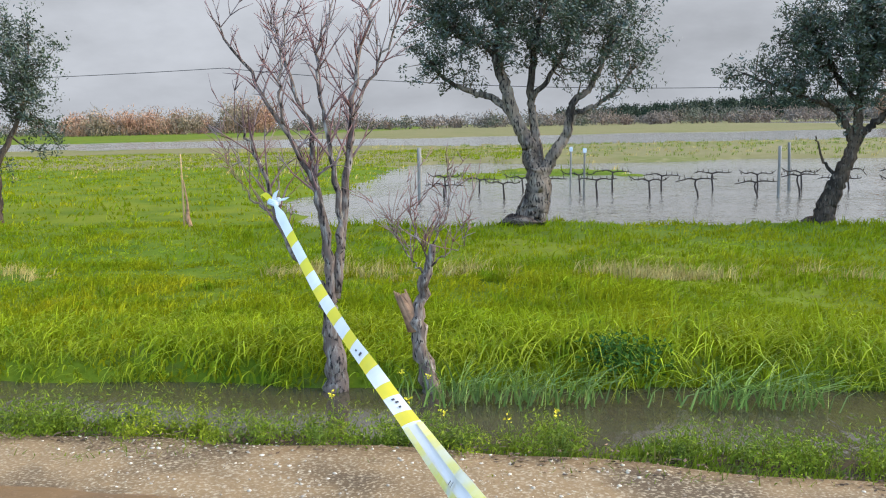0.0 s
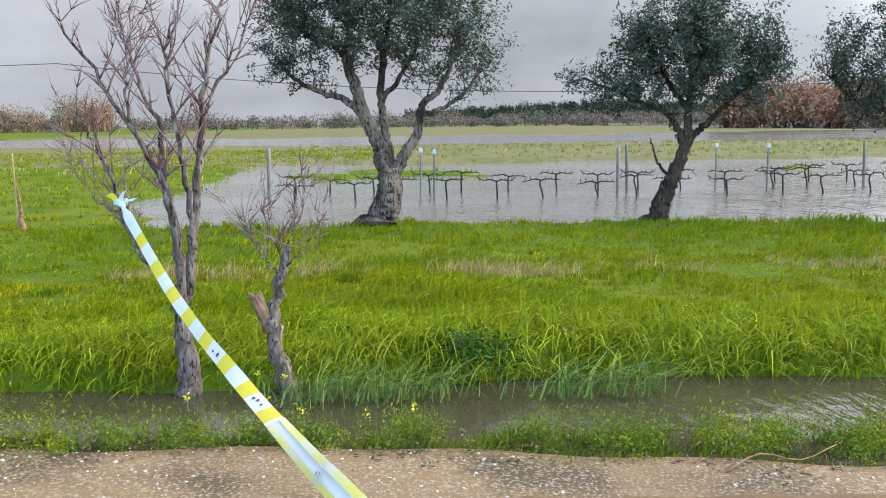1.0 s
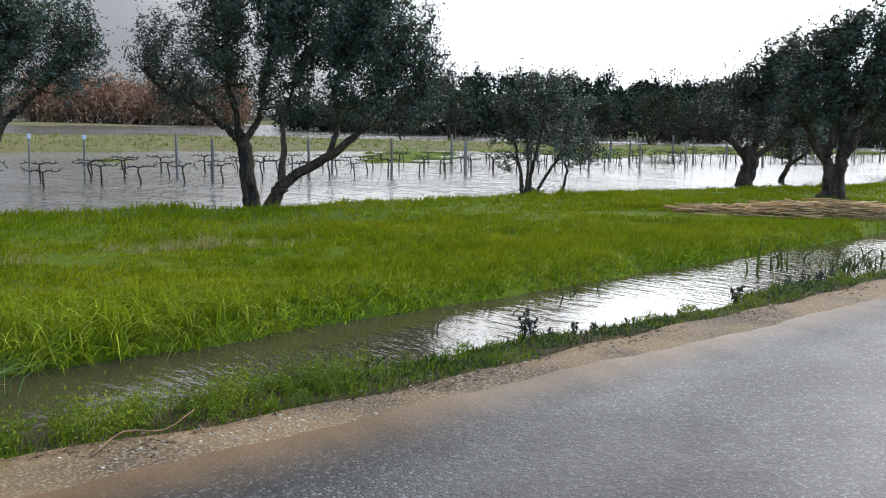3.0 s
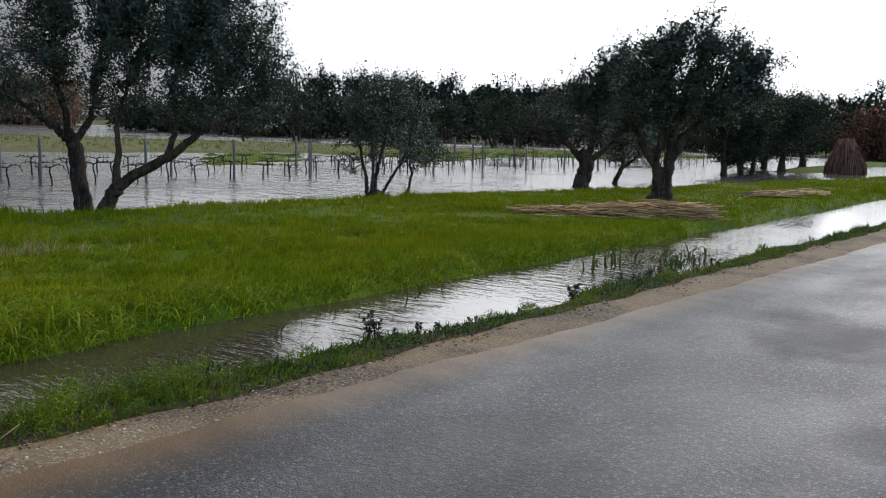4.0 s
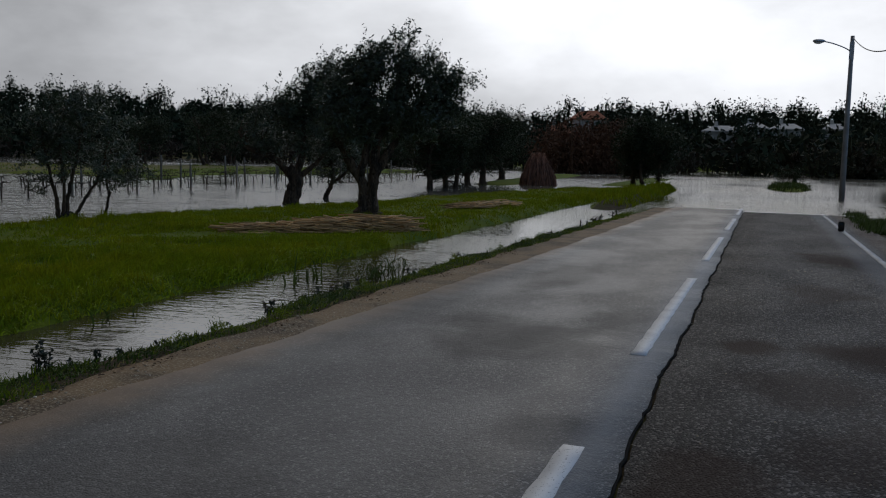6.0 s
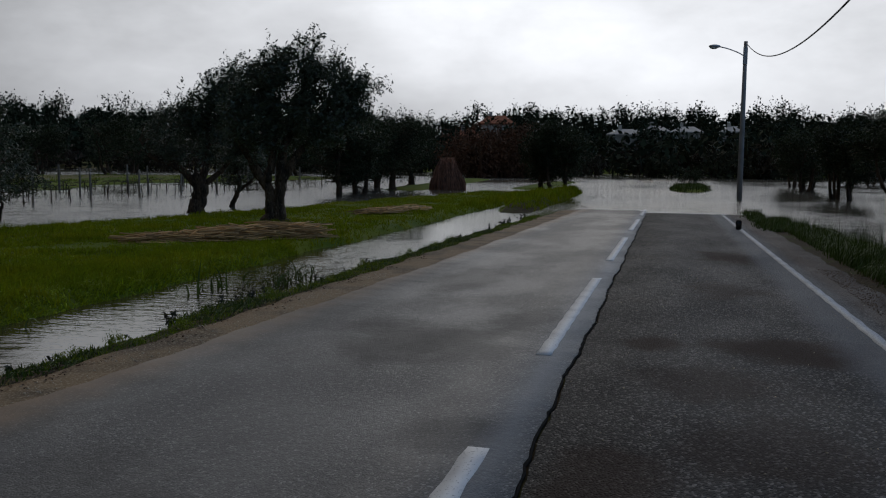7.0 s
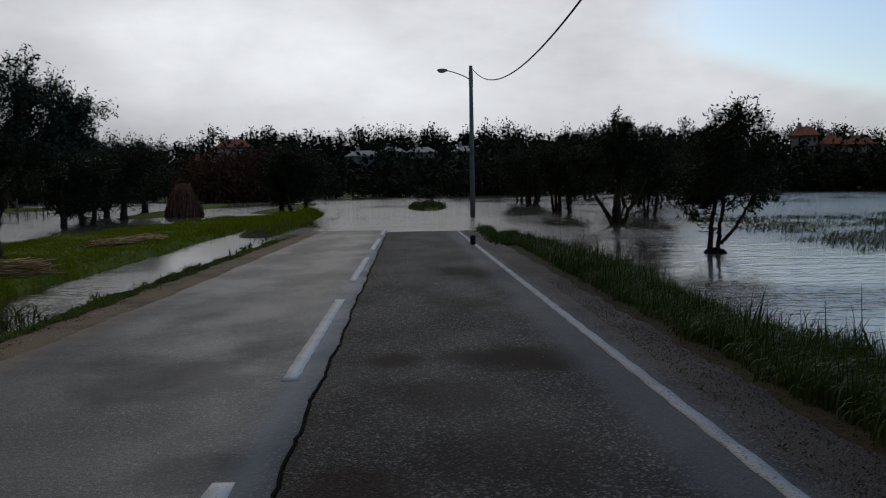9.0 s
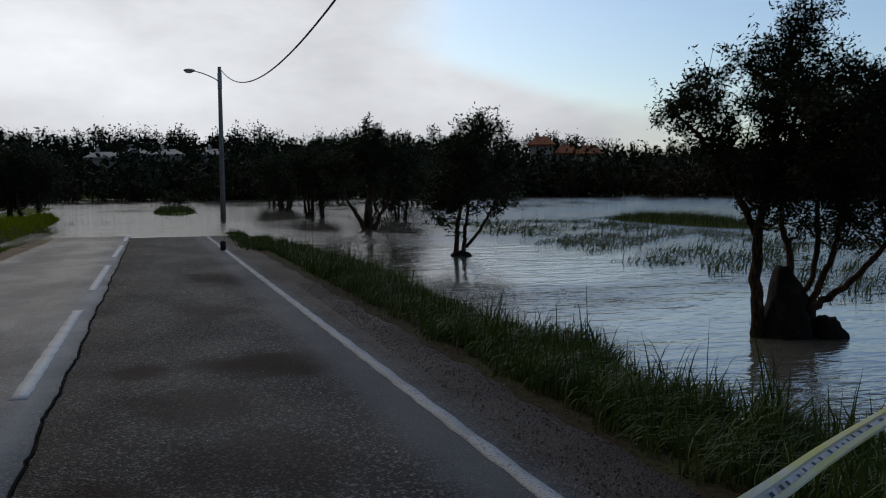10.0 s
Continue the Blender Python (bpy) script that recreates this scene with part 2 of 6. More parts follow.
def water_material(name, deep, scales, rough=0.15):
    m = bpy.data.materials.new(name)
    m.use_nodes = True
    nt = m.node_tree
    b = nt.nodes["Principled BSDF"]
    b.inputs["Base Color"].default_value = (*deep, 1)
    b.inputs["Roughness"].default_value = rough
    b.inputs["IOR"].default_value = 1.5
    b.inputs["Specular IOR Level"].default_value = 0.8
    geo = nt.nodes.new("ShaderNodeNewGeometry")
    last = calm = None
    for scale, strength, dist, stretch in scales:
        mp = nt.nodes.new("ShaderNodeVectorMath")
        mp.operation = "MULTIPLY"
        mp.inputs[1].default_value = stretch
        nt.links.new(geo.outputs["Position"], mp.inputs[0])
        tex = nt.nodes.new("ShaderNodeTexNoise")
        tex.inputs["Scale"].default_value = scale
        tex.inputs["Detail"].default_value = 3.0
        nt.links.new(mp.outputs[0], tex.inputs["Vector"])
        bump = nt.nodes.new("ShaderNodeBump")
        if calm is None:
            patch = nt.nodes.new("ShaderNodeTexNoise")
            patch.inputs["Scale"].default_value = 0.09
            nt.links.new(geo.outputs["Position"], patch.inputs["Vector"])
            where = nt.nodes.new("ShaderNodeSeparateXYZ")
            nt.links.new(geo.outputs["Position"], where.inputs[0])
            lee = []
            for a, b0 in ((-13.0, -10.0), (-3.0, -4.0)):
                band = nt.nodes.new("ShaderNodeMapRange")
                band.inputs[1].default_value, band.inputs[2].default_value = a, b0
                nt.links.new(where.outputs[1], band.inputs[0])
                lee.append(band.outputs[0])
            both = nt.nodes.new("ShaderNodeMath")
            both.operation = "MULTIPLY"
            nt.links.new(lee[0], both.inputs[0])
            nt.links.new(lee[1], both.inputs[1])
            less = nt.nodes.new("ShaderNodeMath")
            less.operation = "MULTIPLY_ADD"
            less.inputs[1].default_value = -0.13
            nt.links.new(both.outputs[0], less.inputs[0])
            nt.links.new(patch.outputs[0], less.inputs[2])
            calm = less.outputs[0]
        gust = nt.nodes.new("ShaderNodeMapRange")
        gust.interpolation_type = "SMOOTHSTEP"
        for k, val in enumerate((0.38, 0.58, 0.22 * strength, strength)):
            gust.inputs[k + 1].default_value = val
        nt.links.new(calm, gust.inputs[0])
        nt.links.new(gust.outputs[0], bump.inputs["Strength"])
        bump.inputs["Distance"].default_value = dist
        nt.links.new(tex.outputs[0], bump.inputs["Height"])
        if last:
            nt.links.new(last, bump.inputs["Normal"])
        last = bump.outputs[0]
    nt.links.new(last, b.inputs["Normal"])
    return m


def road_material(name, base, speck, patch, grain, masks, stains=(), rough=0.5, pale=0.0):
    """Asphalt with aggregate, damp film, worn or sandy bands and stains.
    masks: rows of (y at x=0, slope, half width, softness, colour, strength); stains: rows of (x, y, half length, half width, colour, strength)."""
    m = bpy.data.materials.new(name)
    m.use_nodes = True
    nt = m.node_tree
    b = nt.nodes["Principled BSDF"]
    b.inputs["Specular IOR Level"].default_value = 0.31 if rough < 0.55 else 0.13
    geo = nt.nodes.new("ShaderNodeNewGeometry")
    sep = nt.nodes.new("ShaderNodeSeparateXYZ")
    nt.links.new(geo.outputs["Position"], sep.inputs[0])

    def tex(scale, detail, stretch=(1, 1, 1), gain=0.5):
        mp = nt.nodes.new("ShaderNodeVectorMath")
        mp.operation = "MULTIPLY"
        mp.inputs[1].default_value = stretch
        nt.links.new(geo.outputs["Position"], mp.inputs[0])
        t = nt.nodes.new("ShaderNodeTexNoise")
        t.inputs["Scale"].default_value = scale
        t.inputs["Detail"].default_value = detail
        t.inputs["Roughness"].default_value = gain
        nt.links.new(mp.outputs[0], t.inputs["Vector"])
        return t.outputs[0]

    def rng(src, a, b0, c=0.0, d=1.0):
        r = nt.nodes.new("ShaderNodeMapRange")
        r.interpolation_type = "SMOOTHSTEP"
        for i, v in enumerate((a, b0, c, d)):
            r.inputs[i + 1].default_value = v
        nt.links.new(src, r.inputs[0])
        return r.outputs[0]

    def math2(op, a, c):
        n = nt.nodes.new("ShaderNodeMath")
        n.operation = op
        for i, v in enumerate((a, c)):
            if isinstance(v, (int, float)):
                n.inputs[i].default_value = v
            else:
                nt.links.new(v, n.inputs[i])
        return n.outputs[0]

    def mix(f, a, c):
        n = nt.nodes.new("ShaderNodeMix")
        n.data_type = "RGBA"
        nt.links.new(f, n.inputs[0])
        for i, v in ((6, a), (7, c)):
            if isinstance(v, tuple):
                n.inputs[i].default_value = (*v, 1)
            else:
                nt.links.new(v, n.inputs[i])
        return n.outputs[2]

    edge = tex(2.6, 5, gain=0.62)
    broad = tex(0.9, 4, gain=0.6)
    # the film of water lies in streaks along the wheel tracks
    film = tex(0.55, 5, (0.8, 1.5, 1), 0.6)
    col = mix(rng(film, 0.42, 0.62), base, tuple(c * (1 + pale) for c in base))
    col = mix(rng(tex(0.62, 4, (0.8, 0.6, 1)), 0.54, 0.66), col, patch)
    # single stones of the aggregate, pale and dark
    vor = nt.nodes.new("ShaderNodeTexVoronoi")
    vor.inputs["Scale"].default_value = grain
    nt.links.new(geo.outputs["Position"], vor.inputs["Vector"])
    pick = nt.nodes.new("ShaderNodeSeparateColor")
    nt.links.new(vor.outputs["Color"], pick.inputs[0])
    fine = vor.outputs["Distance"]
    col = mix(rng(pick.outputs[0], 0.75 if rough < 0.55 else 0.6, 1.0), col, speck)
    col = mix(rng(pick.outputs[1], 0.62, 0.9), col, (0.008, 0.008, 0.008))
    dull = None
    for x0, y0, lx, ly, colour, strength in stains:
        dx = math2("DIVIDE", math2("SUBTRACT", sep.outputs[0], x0), lx)
        dy = math2("DIVIDE", math2("SUBTRACT", sep.outputs[1], y0), ly)
        d = math2("SQRT", math2("ADD", math2("MULTIPLY", dx, dx), math2("MULTIPLY", dy, dy)), 0)
        d = math2("ADD", d, math2("MULTIPLY", math2("SUBTRACT", broad, 0.5), 2.2))
        d = math2("ADD", d, math2("MULTIPLY", math2("SUBTRACT", edge, 0.5), 0.9))
        f = math2("MULTIPLY", rng(d, 1.25, 0.45), strength)
        col = mix(f, col, colour)
        dull = f if dull is None else math2("MAXIMUM", dull, f)
    for y0, slope, half, soft, colour, strength in masks:
        d = math2("SUBTRACT", math2("SUBTRACT", sep.outputs[1], math2("MULTIPLY", sep.outputs[0], slope)), y0)
        d = math2("ADD", math2("ABSOLUTE", d, 0), math2("MULTIPLY", math2("SUBTRACT", edge, 0.5), 0.9 * soft + 0.1))
        d = math2("ADD", d, math2("MULTIPLY", math2("SUBTRACT", broad, 0.5), 0.8 * soft))
        f = math2("MULTIPLY", rng(d, half + soft, half - soft), strength)
        col = mix(f, col, colour)
    nt.links.new(col, b.inputs["Base Color"])
    wet = rng(film, 0.36, 0.64, rough + 0.05, rough - 0.07)
    if dull is not None:
        wet = math2("ADD", wet, math2("MULTIPLY", dull, 0.16))
    nt.links.new(wet, b.inputs["Roughness"])
    last = None
    for src, strength, dist in ((math2("SUBTRACT", 1.0, fine), 0.5 if rough < 0.55 else 1.0, 0.006 if rough < 0.55 else 0.013), (tex(grain * 0.25, 3), 0.5, 0.012), (tex(5, 3), 0.08, 0.03)):
        bp = nt.nodes.new("ShaderNodeBump")
        bp.inputs["Strength"].default_value = strength
        bp.inputs["Distance"].default_value = dist
        nt.links.new(src, bp.inputs["Height"])
        if last:
            nt.links.new(last, bp.inputs["Normal"])
        last = bp.outputs[0]
    nt.links.new(last, b.inputs["Normal"])
    return m


DAMP = (0.013, 0.010, 0.008)
M_ASPHALT = road_material("asphalt", (0.021, 0.021, 0.022), (0.19, 0.183, 0.176), (0.022, 0.019, 0.017), 85,
                          [(4.35, -0.010, 0.55, 0.36, (0.24, 0.142, 0.062), 0.9), (0.72, 0.0155, 0.10, 0.12, (0.12, 0.124, 0.13), 0.75)],
                          [(7.85, 2.3, 1.0, 0.75, DAMP, 0.85), (7.6, 1.6, 0.6, 0.5, DAMP, 0.6), (9.4, 1.35, 0.8, 0.45, DAMP, 0.6), (12.6, 2.7, 1.4, 0.5, DAMP, 0.5), (5.2, 1.05, 0.5, 0.3, DAMP, 0.5), (3.4, 2.6, 0.9, 0.7, DAMP, 0.4)], 0.48, 0.25)
RUSTY = (0.034, 0.019, 0.012)
M_ASPHALT_OLD = road_material("old_asphalt", (0.010, 0.0098, 0.010), (0.20, 0.188, 0.178), (0.016, 0.0125, 0.010), 62,
                              [(-1.95, 0.0145, 0.28, 0.18, (0.12, 0.126, 0.136), 0.8), (-2.75, 0.012, 0.42, 0.22, (0.085, 0.055, 0.036), 0.9)],
                              [(8.5, 0.05, 0.45, 0.3, RUSTY, 0.9), (8.6, -1.1, 0.7, 0.7, RUSTY, 0.9), (7.0, -0.5, 0.8, 0.6, RUSTY, 0.6), (4.6, 0.2, 0.7, 0.35, RUSTY, 0.7), (17.5, -1.05, 1.3, 0.7, RUSTY, 0.9), (12.5, -0.7, 1.1, 0.6, RUSTY, 0.6), (5.4, -0.7, 0.9, 0.6, RUSTY, 0.5)], 0.64, 0.2)
M_WATER = water_material("flood_water", (0.16, 0.147, 0.115), [(0.8, 0.5, 0.22, (1.7, 0.35, 1)), (1.3, 0.6, 0.15, (1.8, 0.75, 1)), (2.8, 0.7, 0.09, (1.7, 0.8, 1)), (6.0, 0.5, 0.04, (1.6, 0.8, 1))], 0.10)
M_DITCH = water_material("ditch_water", (0.06, 0.048, 0.026), [(7.0, 0.7, 0.035, (1.3, 0.45, 1)), (1.4, 0.3, 0.06, (1, 0.6, 1))], 0.07)


# ---- mesh helpers ----
def fast_mesh(name, verts, faces, mats, mat_index=None, smooth=False):
    """verts (n,3) and faces (m,k) arrays, or a list of such face arrays."""
    groups = faces if isinstance(faces, list) else [faces]
    me = bpy.data.meshes.new(name)
    loops = np.concatenate([np.asarray(g).ravel() for g in groups]).astype(np.int32)
    sizes = np.concatenate([np.full(len(g), np.asarray(g).shape[1]) for g in groups]).astype(np.int32)
    starts = np.concatenate([[0], np.cumsum(sizes)[:-1]]).astype(np.int32)
    me.vertices.add(len(verts))
    me.vertices.foreach_set("co", np.asarray(verts, dtype=np.float32).ravel())
    me.loops.add(len(loops))
    me.loops.foreach_set("vertex_index", loops)
    me.polygons.add(len(sizes))
    me.polygons.foreach_set("loop_start", starts)
    if mat_index is not None:
        me.polygons.foreach_set("material_index", np.asarray(mat_index, dtype=np.int32))
    if smooth:
        me.polygons.foreach_set("use_smooth", np.ones(len(sizes), dtype=bool))
    me.update(calc_edges=True)
    for m in (mats if isinstance(mats, (list, tuple)) else [mats]):
        me.materials.append(m)
    return me


def part_mesh(name, me, parent, label=""):
    ob = new(name, me)
    ob.parent = parent
    if label:
        tagged(ob, label)
    return ob


def part(name, bm, mat, parent, label="", smooth=False):
    me = bpy.data.meshes.new(name)
    bm.to_mesh(me)
    bm.free()
    for m in (mat if isinstance(mat, (list, tuple)) else [mat]):
        me.materials.append(m)
    if smooth:
        me.polygons.foreach_set("use_smooth", np.ones(len(me.polygons), dtype=bool))
    return part_mesh(name, me, parent, label)


def thing(name, at, label, category, group="", kind="", turn=0):
    ob = new(name)
    ob.empty_display_size = 0.2
    ob.matrix_world = pose(*at, 0, 0, turn)
    return tagged(ob, label, category, group, kind)


def tube(points, radii, sides=6, rough=0.0, rng=None):
    """Verts and quads of a tapered tube along points, closed at its ends by points."""
    pts = np.asarray(points, float)
    n = len(pts)
    tan = np.gradient(pts, axis=0)
    tan /= np.linalg.norm(tan, axis=1)[:, None] + 1e-9
    ref = np.array([0.31, 0.92, 0.21])
    a = np.cross(tan, ref)
    a /= np.linalg.norm(a, axis=1)[:, None] + 1e-9
    b = np.cross(tan, a)
    ang = np.linspace(0, 2 * np.pi, sides, endpoint=False)
    r = np.asarray(radii, float)[:, None] * np.ones(sides)
    if rough:
        along = np.concatenate([[0], np.cumsum(np.linalg.norm(np.diff(pts, axis=0), axis=1))])[:, None]
        ph = rng.random(3) * 6.28
        ridge = np.sin(3 * ang[None] + 1.2 * along + ph[0]) + 0.8 * np.sin(5 * ang[None] - 1.1 * along + ph[1]) + 0.4 * np.sin(2 * ang[None] + 3.1 * along + ph[2])
        r = r * (1 + rough * (0.7 * ridge + 0.3 * rng.standard_normal((n, sides))))
    ring = pts[:, None] + r[..., None] * (np.cos(ang)[None, :, None] * a[:, None] + np.sin(ang)[None, :, None] * b[:, None])
    v = np.concatenate([ring.reshape(-1, 3), pts[:1], pts[-1:]])
    i = np.arange(n - 1)[:, None] * sides
    j = np.arange(sides)[None]
    k = (j + 1) % sides
    q = np.stack([i + j, i + k, i + sides + k, i + sides + j], -1).reshape(-1, 4)
    top = (n - 1) * sides
    caps = np.concatenate([np.stack([k[0], j[0], np.full(sides, n * sides)], 1), np.stack([top + j[0], top + k[0], np.full(sides, n * sides + 1)], 1)])
    return v, q, caps


class Mesher:
    """Gathers tubes and blades into one mesh."""

    def __init__(self):
        self.v, self.q, self.t, self.n = [], [], [], 0

    def tube(self, points, radii, sides=6, rough=0.0, rng=None):
        v, q, c = tube(points, radii, sides, rough, rng)
        self.v.append(v), self.q.append(q + self.n), self.t.append(c + self.n)
        self.n += len(v)

    def add(self, v, q=None, t=None):
        self.v.append(v)
        if q is not None:
            self.q.append(q + self.n)
        if t is not None:
            self.t.append(t + self.n)
        self.n += len(v)

    def mesh(self, name, mats, smooth=True):
        f = []
        if self.q:
            f.append(np.concatenate(self.q))
        if self.t:
            f.append(np.concatenate(self.t))
        return fast_mesh(name, np.concatenate(self.v), f, mats, smooth=smooth)


def bend(points, n):
    """A smooth line of n points through the given ones."""
    p = np.asarray(points, float)
    if len(p) == 2:
        return p[0] + (p[1] - p[0]) * np.linspace(0, 1, n)[:, None]
    p = np.concatenate([[2 * p[0] - p[1]], p, [2 * p[-1] - p[-2]]])
    out = []
    for s in np.linspace(0, len(p) - 3 - 1e-6, n):
        i = int(s)
        u = s - i
        a, b, c, d = p[i:i + 4]
        out.append(0.5 * (2 * b + (c - a) * u + (2 * a - 5 * b + 4 * c - d) * u * u + (3 * b - a - 3 * c + d) * u ** 3))
    return np.array(out)


def leaves(centres, size, rng, droop=0.0, ratio=0.32, wind=(0.35, 0.1, 0.0)):
    """One lance-shaped leaf of two triangles at each centre; returns verts and quads."""
    n = len(centres)
    d = rng.standard_normal((n, 3)) + np.array(wind) + np.array([0, 0, -droop])
    d /= np.linalg.norm(d, axis=1)[:, None]
    s = np.cross(d, rng.standard_normal((n, 3)))
    s /= np.linalg.norm(s, axis=1)[:, None]
    L = size * (0.6 + 0.8 * rng.random((n, 1)))
    c = np.asarray(centres)
    v = np.stack([c - d * L / 2, c + s * L * ratio / 2, c + d * L / 2, c - s * L * ratio / 2], 1).reshape(-1, 3)
    return v, np.arange(4 * n).reshape(n, 4)


def blades(bases, heights, width, lean, rng, seg=2, wind=(0.25, 0.1), ang=None, droop=0.0):
    """Grass blades as bent tapering strips; droop: how far the tips hang over."""
    n = len(bases)
    if ang is None:
        ang = rng.random(n) * 2 * np.pi
    out = np.stack([np.cos(ang), np.sin(ang)], 1) * lean * (0.3 + rng.random((n, 1))) + np.array(wind) * (0.4 + rng.random((n, 1)))
    sd = np.stack([-np.sin(ang + 1.1), np.cos(ang + 1.1), np.zeros(n)], 1)
    h = np.asarray(heights)[:, None]
    w = width * (0.6 + 0.8 * rng.random((n, 1)))
    rows = []
    for k in range(seg + 1):
        u = k / seg
        p = np.asarray(bases).copy()
        p[:, :2] += out * h * u * u
        p[:, 2:] += h * (u - (0.42 * u * u + droop * u ** 3) * np.minimum(1, np.linalg.norm(out, axis=1)[:, None] * 1.4))
        ww = w * (1 - u) ** 0.6
        if k == seg:
            rows.append(p)
        else:
            rows += [p - sd * ww / 2, p + sd * ww / 2]
    v = np.stack(rows, 1).reshape(-1, 3)
    m = 2 * seg + 1
    o = np.arange(n)[:, None] * m
    q = np.concatenate([o + np.array([[2 * k, 2 * k + 1, 2 * k + 3, 2 * k + 2]]) for k in range(seg - 1)]) if seg > 1 else None
    t = o + np.array([[2 * seg - 2, 2 * seg - 1, 2 * seg]])
    return v, q, t


# ---- lie of the land ----
W = -0.35                                   # level of the flood


def step(a, b, x):
    u = np.clip((np.asarray(x, float) - a) / (b - a), 0, 1)
    return u * u * (3 - 2 * u)


def wobble(x, y, s, seed=0.0):
    """Cheap smooth unevenness, about -1 to 1."""
    return (np.sin(x * s * 1.7 + seed + 1.3 * np.sin(y * s * 0.9 + seed)) + np.sin(y * s * 2.1 - seed * 2 + 1.1 * np.sin(x * s * 1.3))
            + 0.6 * np.sin((x + y) * s * 3.7 + seed * 3) + 0.4 * np.sin((x - 1.7 * y) * s * 6.1)) / 3.0


def road_z(x):
    return -0.01 * np.clip(x, -60, 62)


def meadow_edge(x):
    """Where the meadow ends at the flooded vineyard."""
    return np.interp(x, [-60, 0, 6, 12, 18, 24, 31, 40, 46, 52, 60], [18.2, 17.9, 17.9, 17.0, 16.0, 15.2, 13.9, 13.2, 12.6, 10.5, 6.5])


def land(x, y):
    x, y = np.broadcast_arrays(np.asarray(x, float), np.asarray(y, float))
    rz = road_z(x)
    w1 = wobble(x, y, 0.9)
    w2 = wobble(x, y, 0.23, 2.0)
    w3 = wobble(x, y, 0.06, 4.0)
    # open country: patches of field just above and below the flood
    wet = W - 0.32 + 0.05 * w1
    far = W + 0.16 + 0.06 * w2
    yn = np.interp(x, [-20, 30, 55, 80], [47, 47, 35, 30])
    yf = np.interp(x, [-20, 45, 77, 90], [84, 82, 52, 40])
    strip = step(-3, 3, y - yn + 4 * w2) * step(3, -3, y - yf + 3 * w2) * step(100, 80, x)
    green = step(0.25, 0.55, w2 + 0.5 * w3) * step(28, 34, y) * step(60, 40, x)
    west = step(2.0, -4.0, x + 3.5 + 0.10 * (y - 18) + 1.5 * w2 + 2.0 * w3)
    beyond = step(140, 150, y - 0.12 * np.abs(x) + 8 * w3) * step(120, 60, x)
    drowned = step(88, 96, y + 4 * w3) * step(152, 138, y - 0.12 * np.abs(x) + 8 * w3) * step(-140, -100, x)
    z = wet + (far - wet) * np.clip((strip + 0.8 * green + west) * (1 - drowned) + beyond, 0, 1)
    # grass strips in the water beyond the end of the meadow
    isl = step(2, 0.6, np.abs(y - 17 - 0.08 * (x - 60))) * step(50, 58, x) * step(95, 85, x) + step(1.6, 0.4, np.abs(y - 10.0)) * step(58, 62, x) * step(90, 80, x)
    z = np.maximum(z, W - 0.1 + 0.25 * np.clip(isl, 0, 1) - 0.3 * (isl < 0.02))
    # the meadow between ditch and vineyard
    mz = -0.17 + 0.045 * w1 + 0.03 * w2 - 0.0015 * np.clip(x, 0, 60)
    e = meadow_edge(x) + 0.35 * w1 + 0.25 * w2
    dfar = step(0.6, -0.9, y - e)
    mead = wet + (mz - wet) * dfar
    z = np.where((y > 6.9), np.maximum(z, mead), z)
    z = np.where((y > 6.9) & (y < 16) & (x < 0), mz, z)
    # ditch
    dz = W - 0.3
    near = np.interp(x, [-5, 2, 6, 20], [5.4, 5.3, 5.08, 5.06]) + 0.12 * w1
    farb = 6.98 + 0.16 * w1 + 0.1 * w2
    verge_z = np.minimum(rz - 0.04, 0.0) + 0.02 * w1
    dprof = np.where(y < (near + farb) / 2, verge_z + (dz - verge_z) * step(near - 0.35, near + 0.25, y), dz + (mz - dz) * step(farb - 0.25, farb + 0.45, y))
    onright = (y > 4.2) & (y < 7.6) & (x < 60)
    z = np.where(onright, np.where(y < 6.3, dprof, np.minimum(dprof, np.maximum(mz, W - .3))), z)
    # right-hand side: narrow verge, then flood
    yr = y - 0.012 * x
    rv = rz - 0.06 + (W - 0.35 - (rz - 0.06)) * step(-4.0 - 0.25 * w1, -5.2 - 0.3 * w1, yr)
    z = np.where(y < -2.9, rv, z)
    island = step(1, 0, ((x - 37) / 8) ** 2 + ((y + 22.5 - 0.05 * (x - 37)) / 1.5) ** 2)
    z = np.where(y < -7, np.maximum(z, W - 0.35 + 0.55 * island), z)
    isl2 = step(1.2, 0.2, ((x - 66) / 6.5) ** 2 + ((y + 0.6) / 1.5) ** 2 + 0.5 * w1)
    # road bed
    road = (y >= -3.0) & (y <= 4.3)
    z = np.where(road, rz - 0.02 - np.where(y > 3.6, 0.02, 0), z)
    z = np.maximum(z, np.where(x > 48, W - 0.3 + 0.48 * isl2, -9))
    # the verge runs on as a low bank by the tree at the water's edge
    bank = step(1.2, 0.2, np.abs(y - 6.0 - 0.02 * (x - 40))) * step(30, 36, x) * step(60, 54, x)
    z = np.maximum(z, np.where(x > 30, W - 0.3 + 0.62 * bank, -9))
    # wooded rising ground all round
    r = np.hypot(x, y)
    az = np.degrees(np.arctan2(y, x))
    rim = np.interp(az, [-180, -60, -30, -20, 0, 10, 15, 35, 50, 58, 68, 78, 86, 92, 110, 140, 180], [7, 7, 4, 8, 8.5, 8.5, 7.0, 9.5, 11, 3, 1.5, 14, 8, 1, 0.3, 0.3, 7])
    start = np.interp(az, [-180, -40, 20, 45, 60, 75, 100, 180], [180, 125, 125, 140, 240, 430, 520, 180])
    hill = rim * step(0, 1, (r - start) / (0.9 * start)) * (1 + 0.12 * w3)
    return z + hill


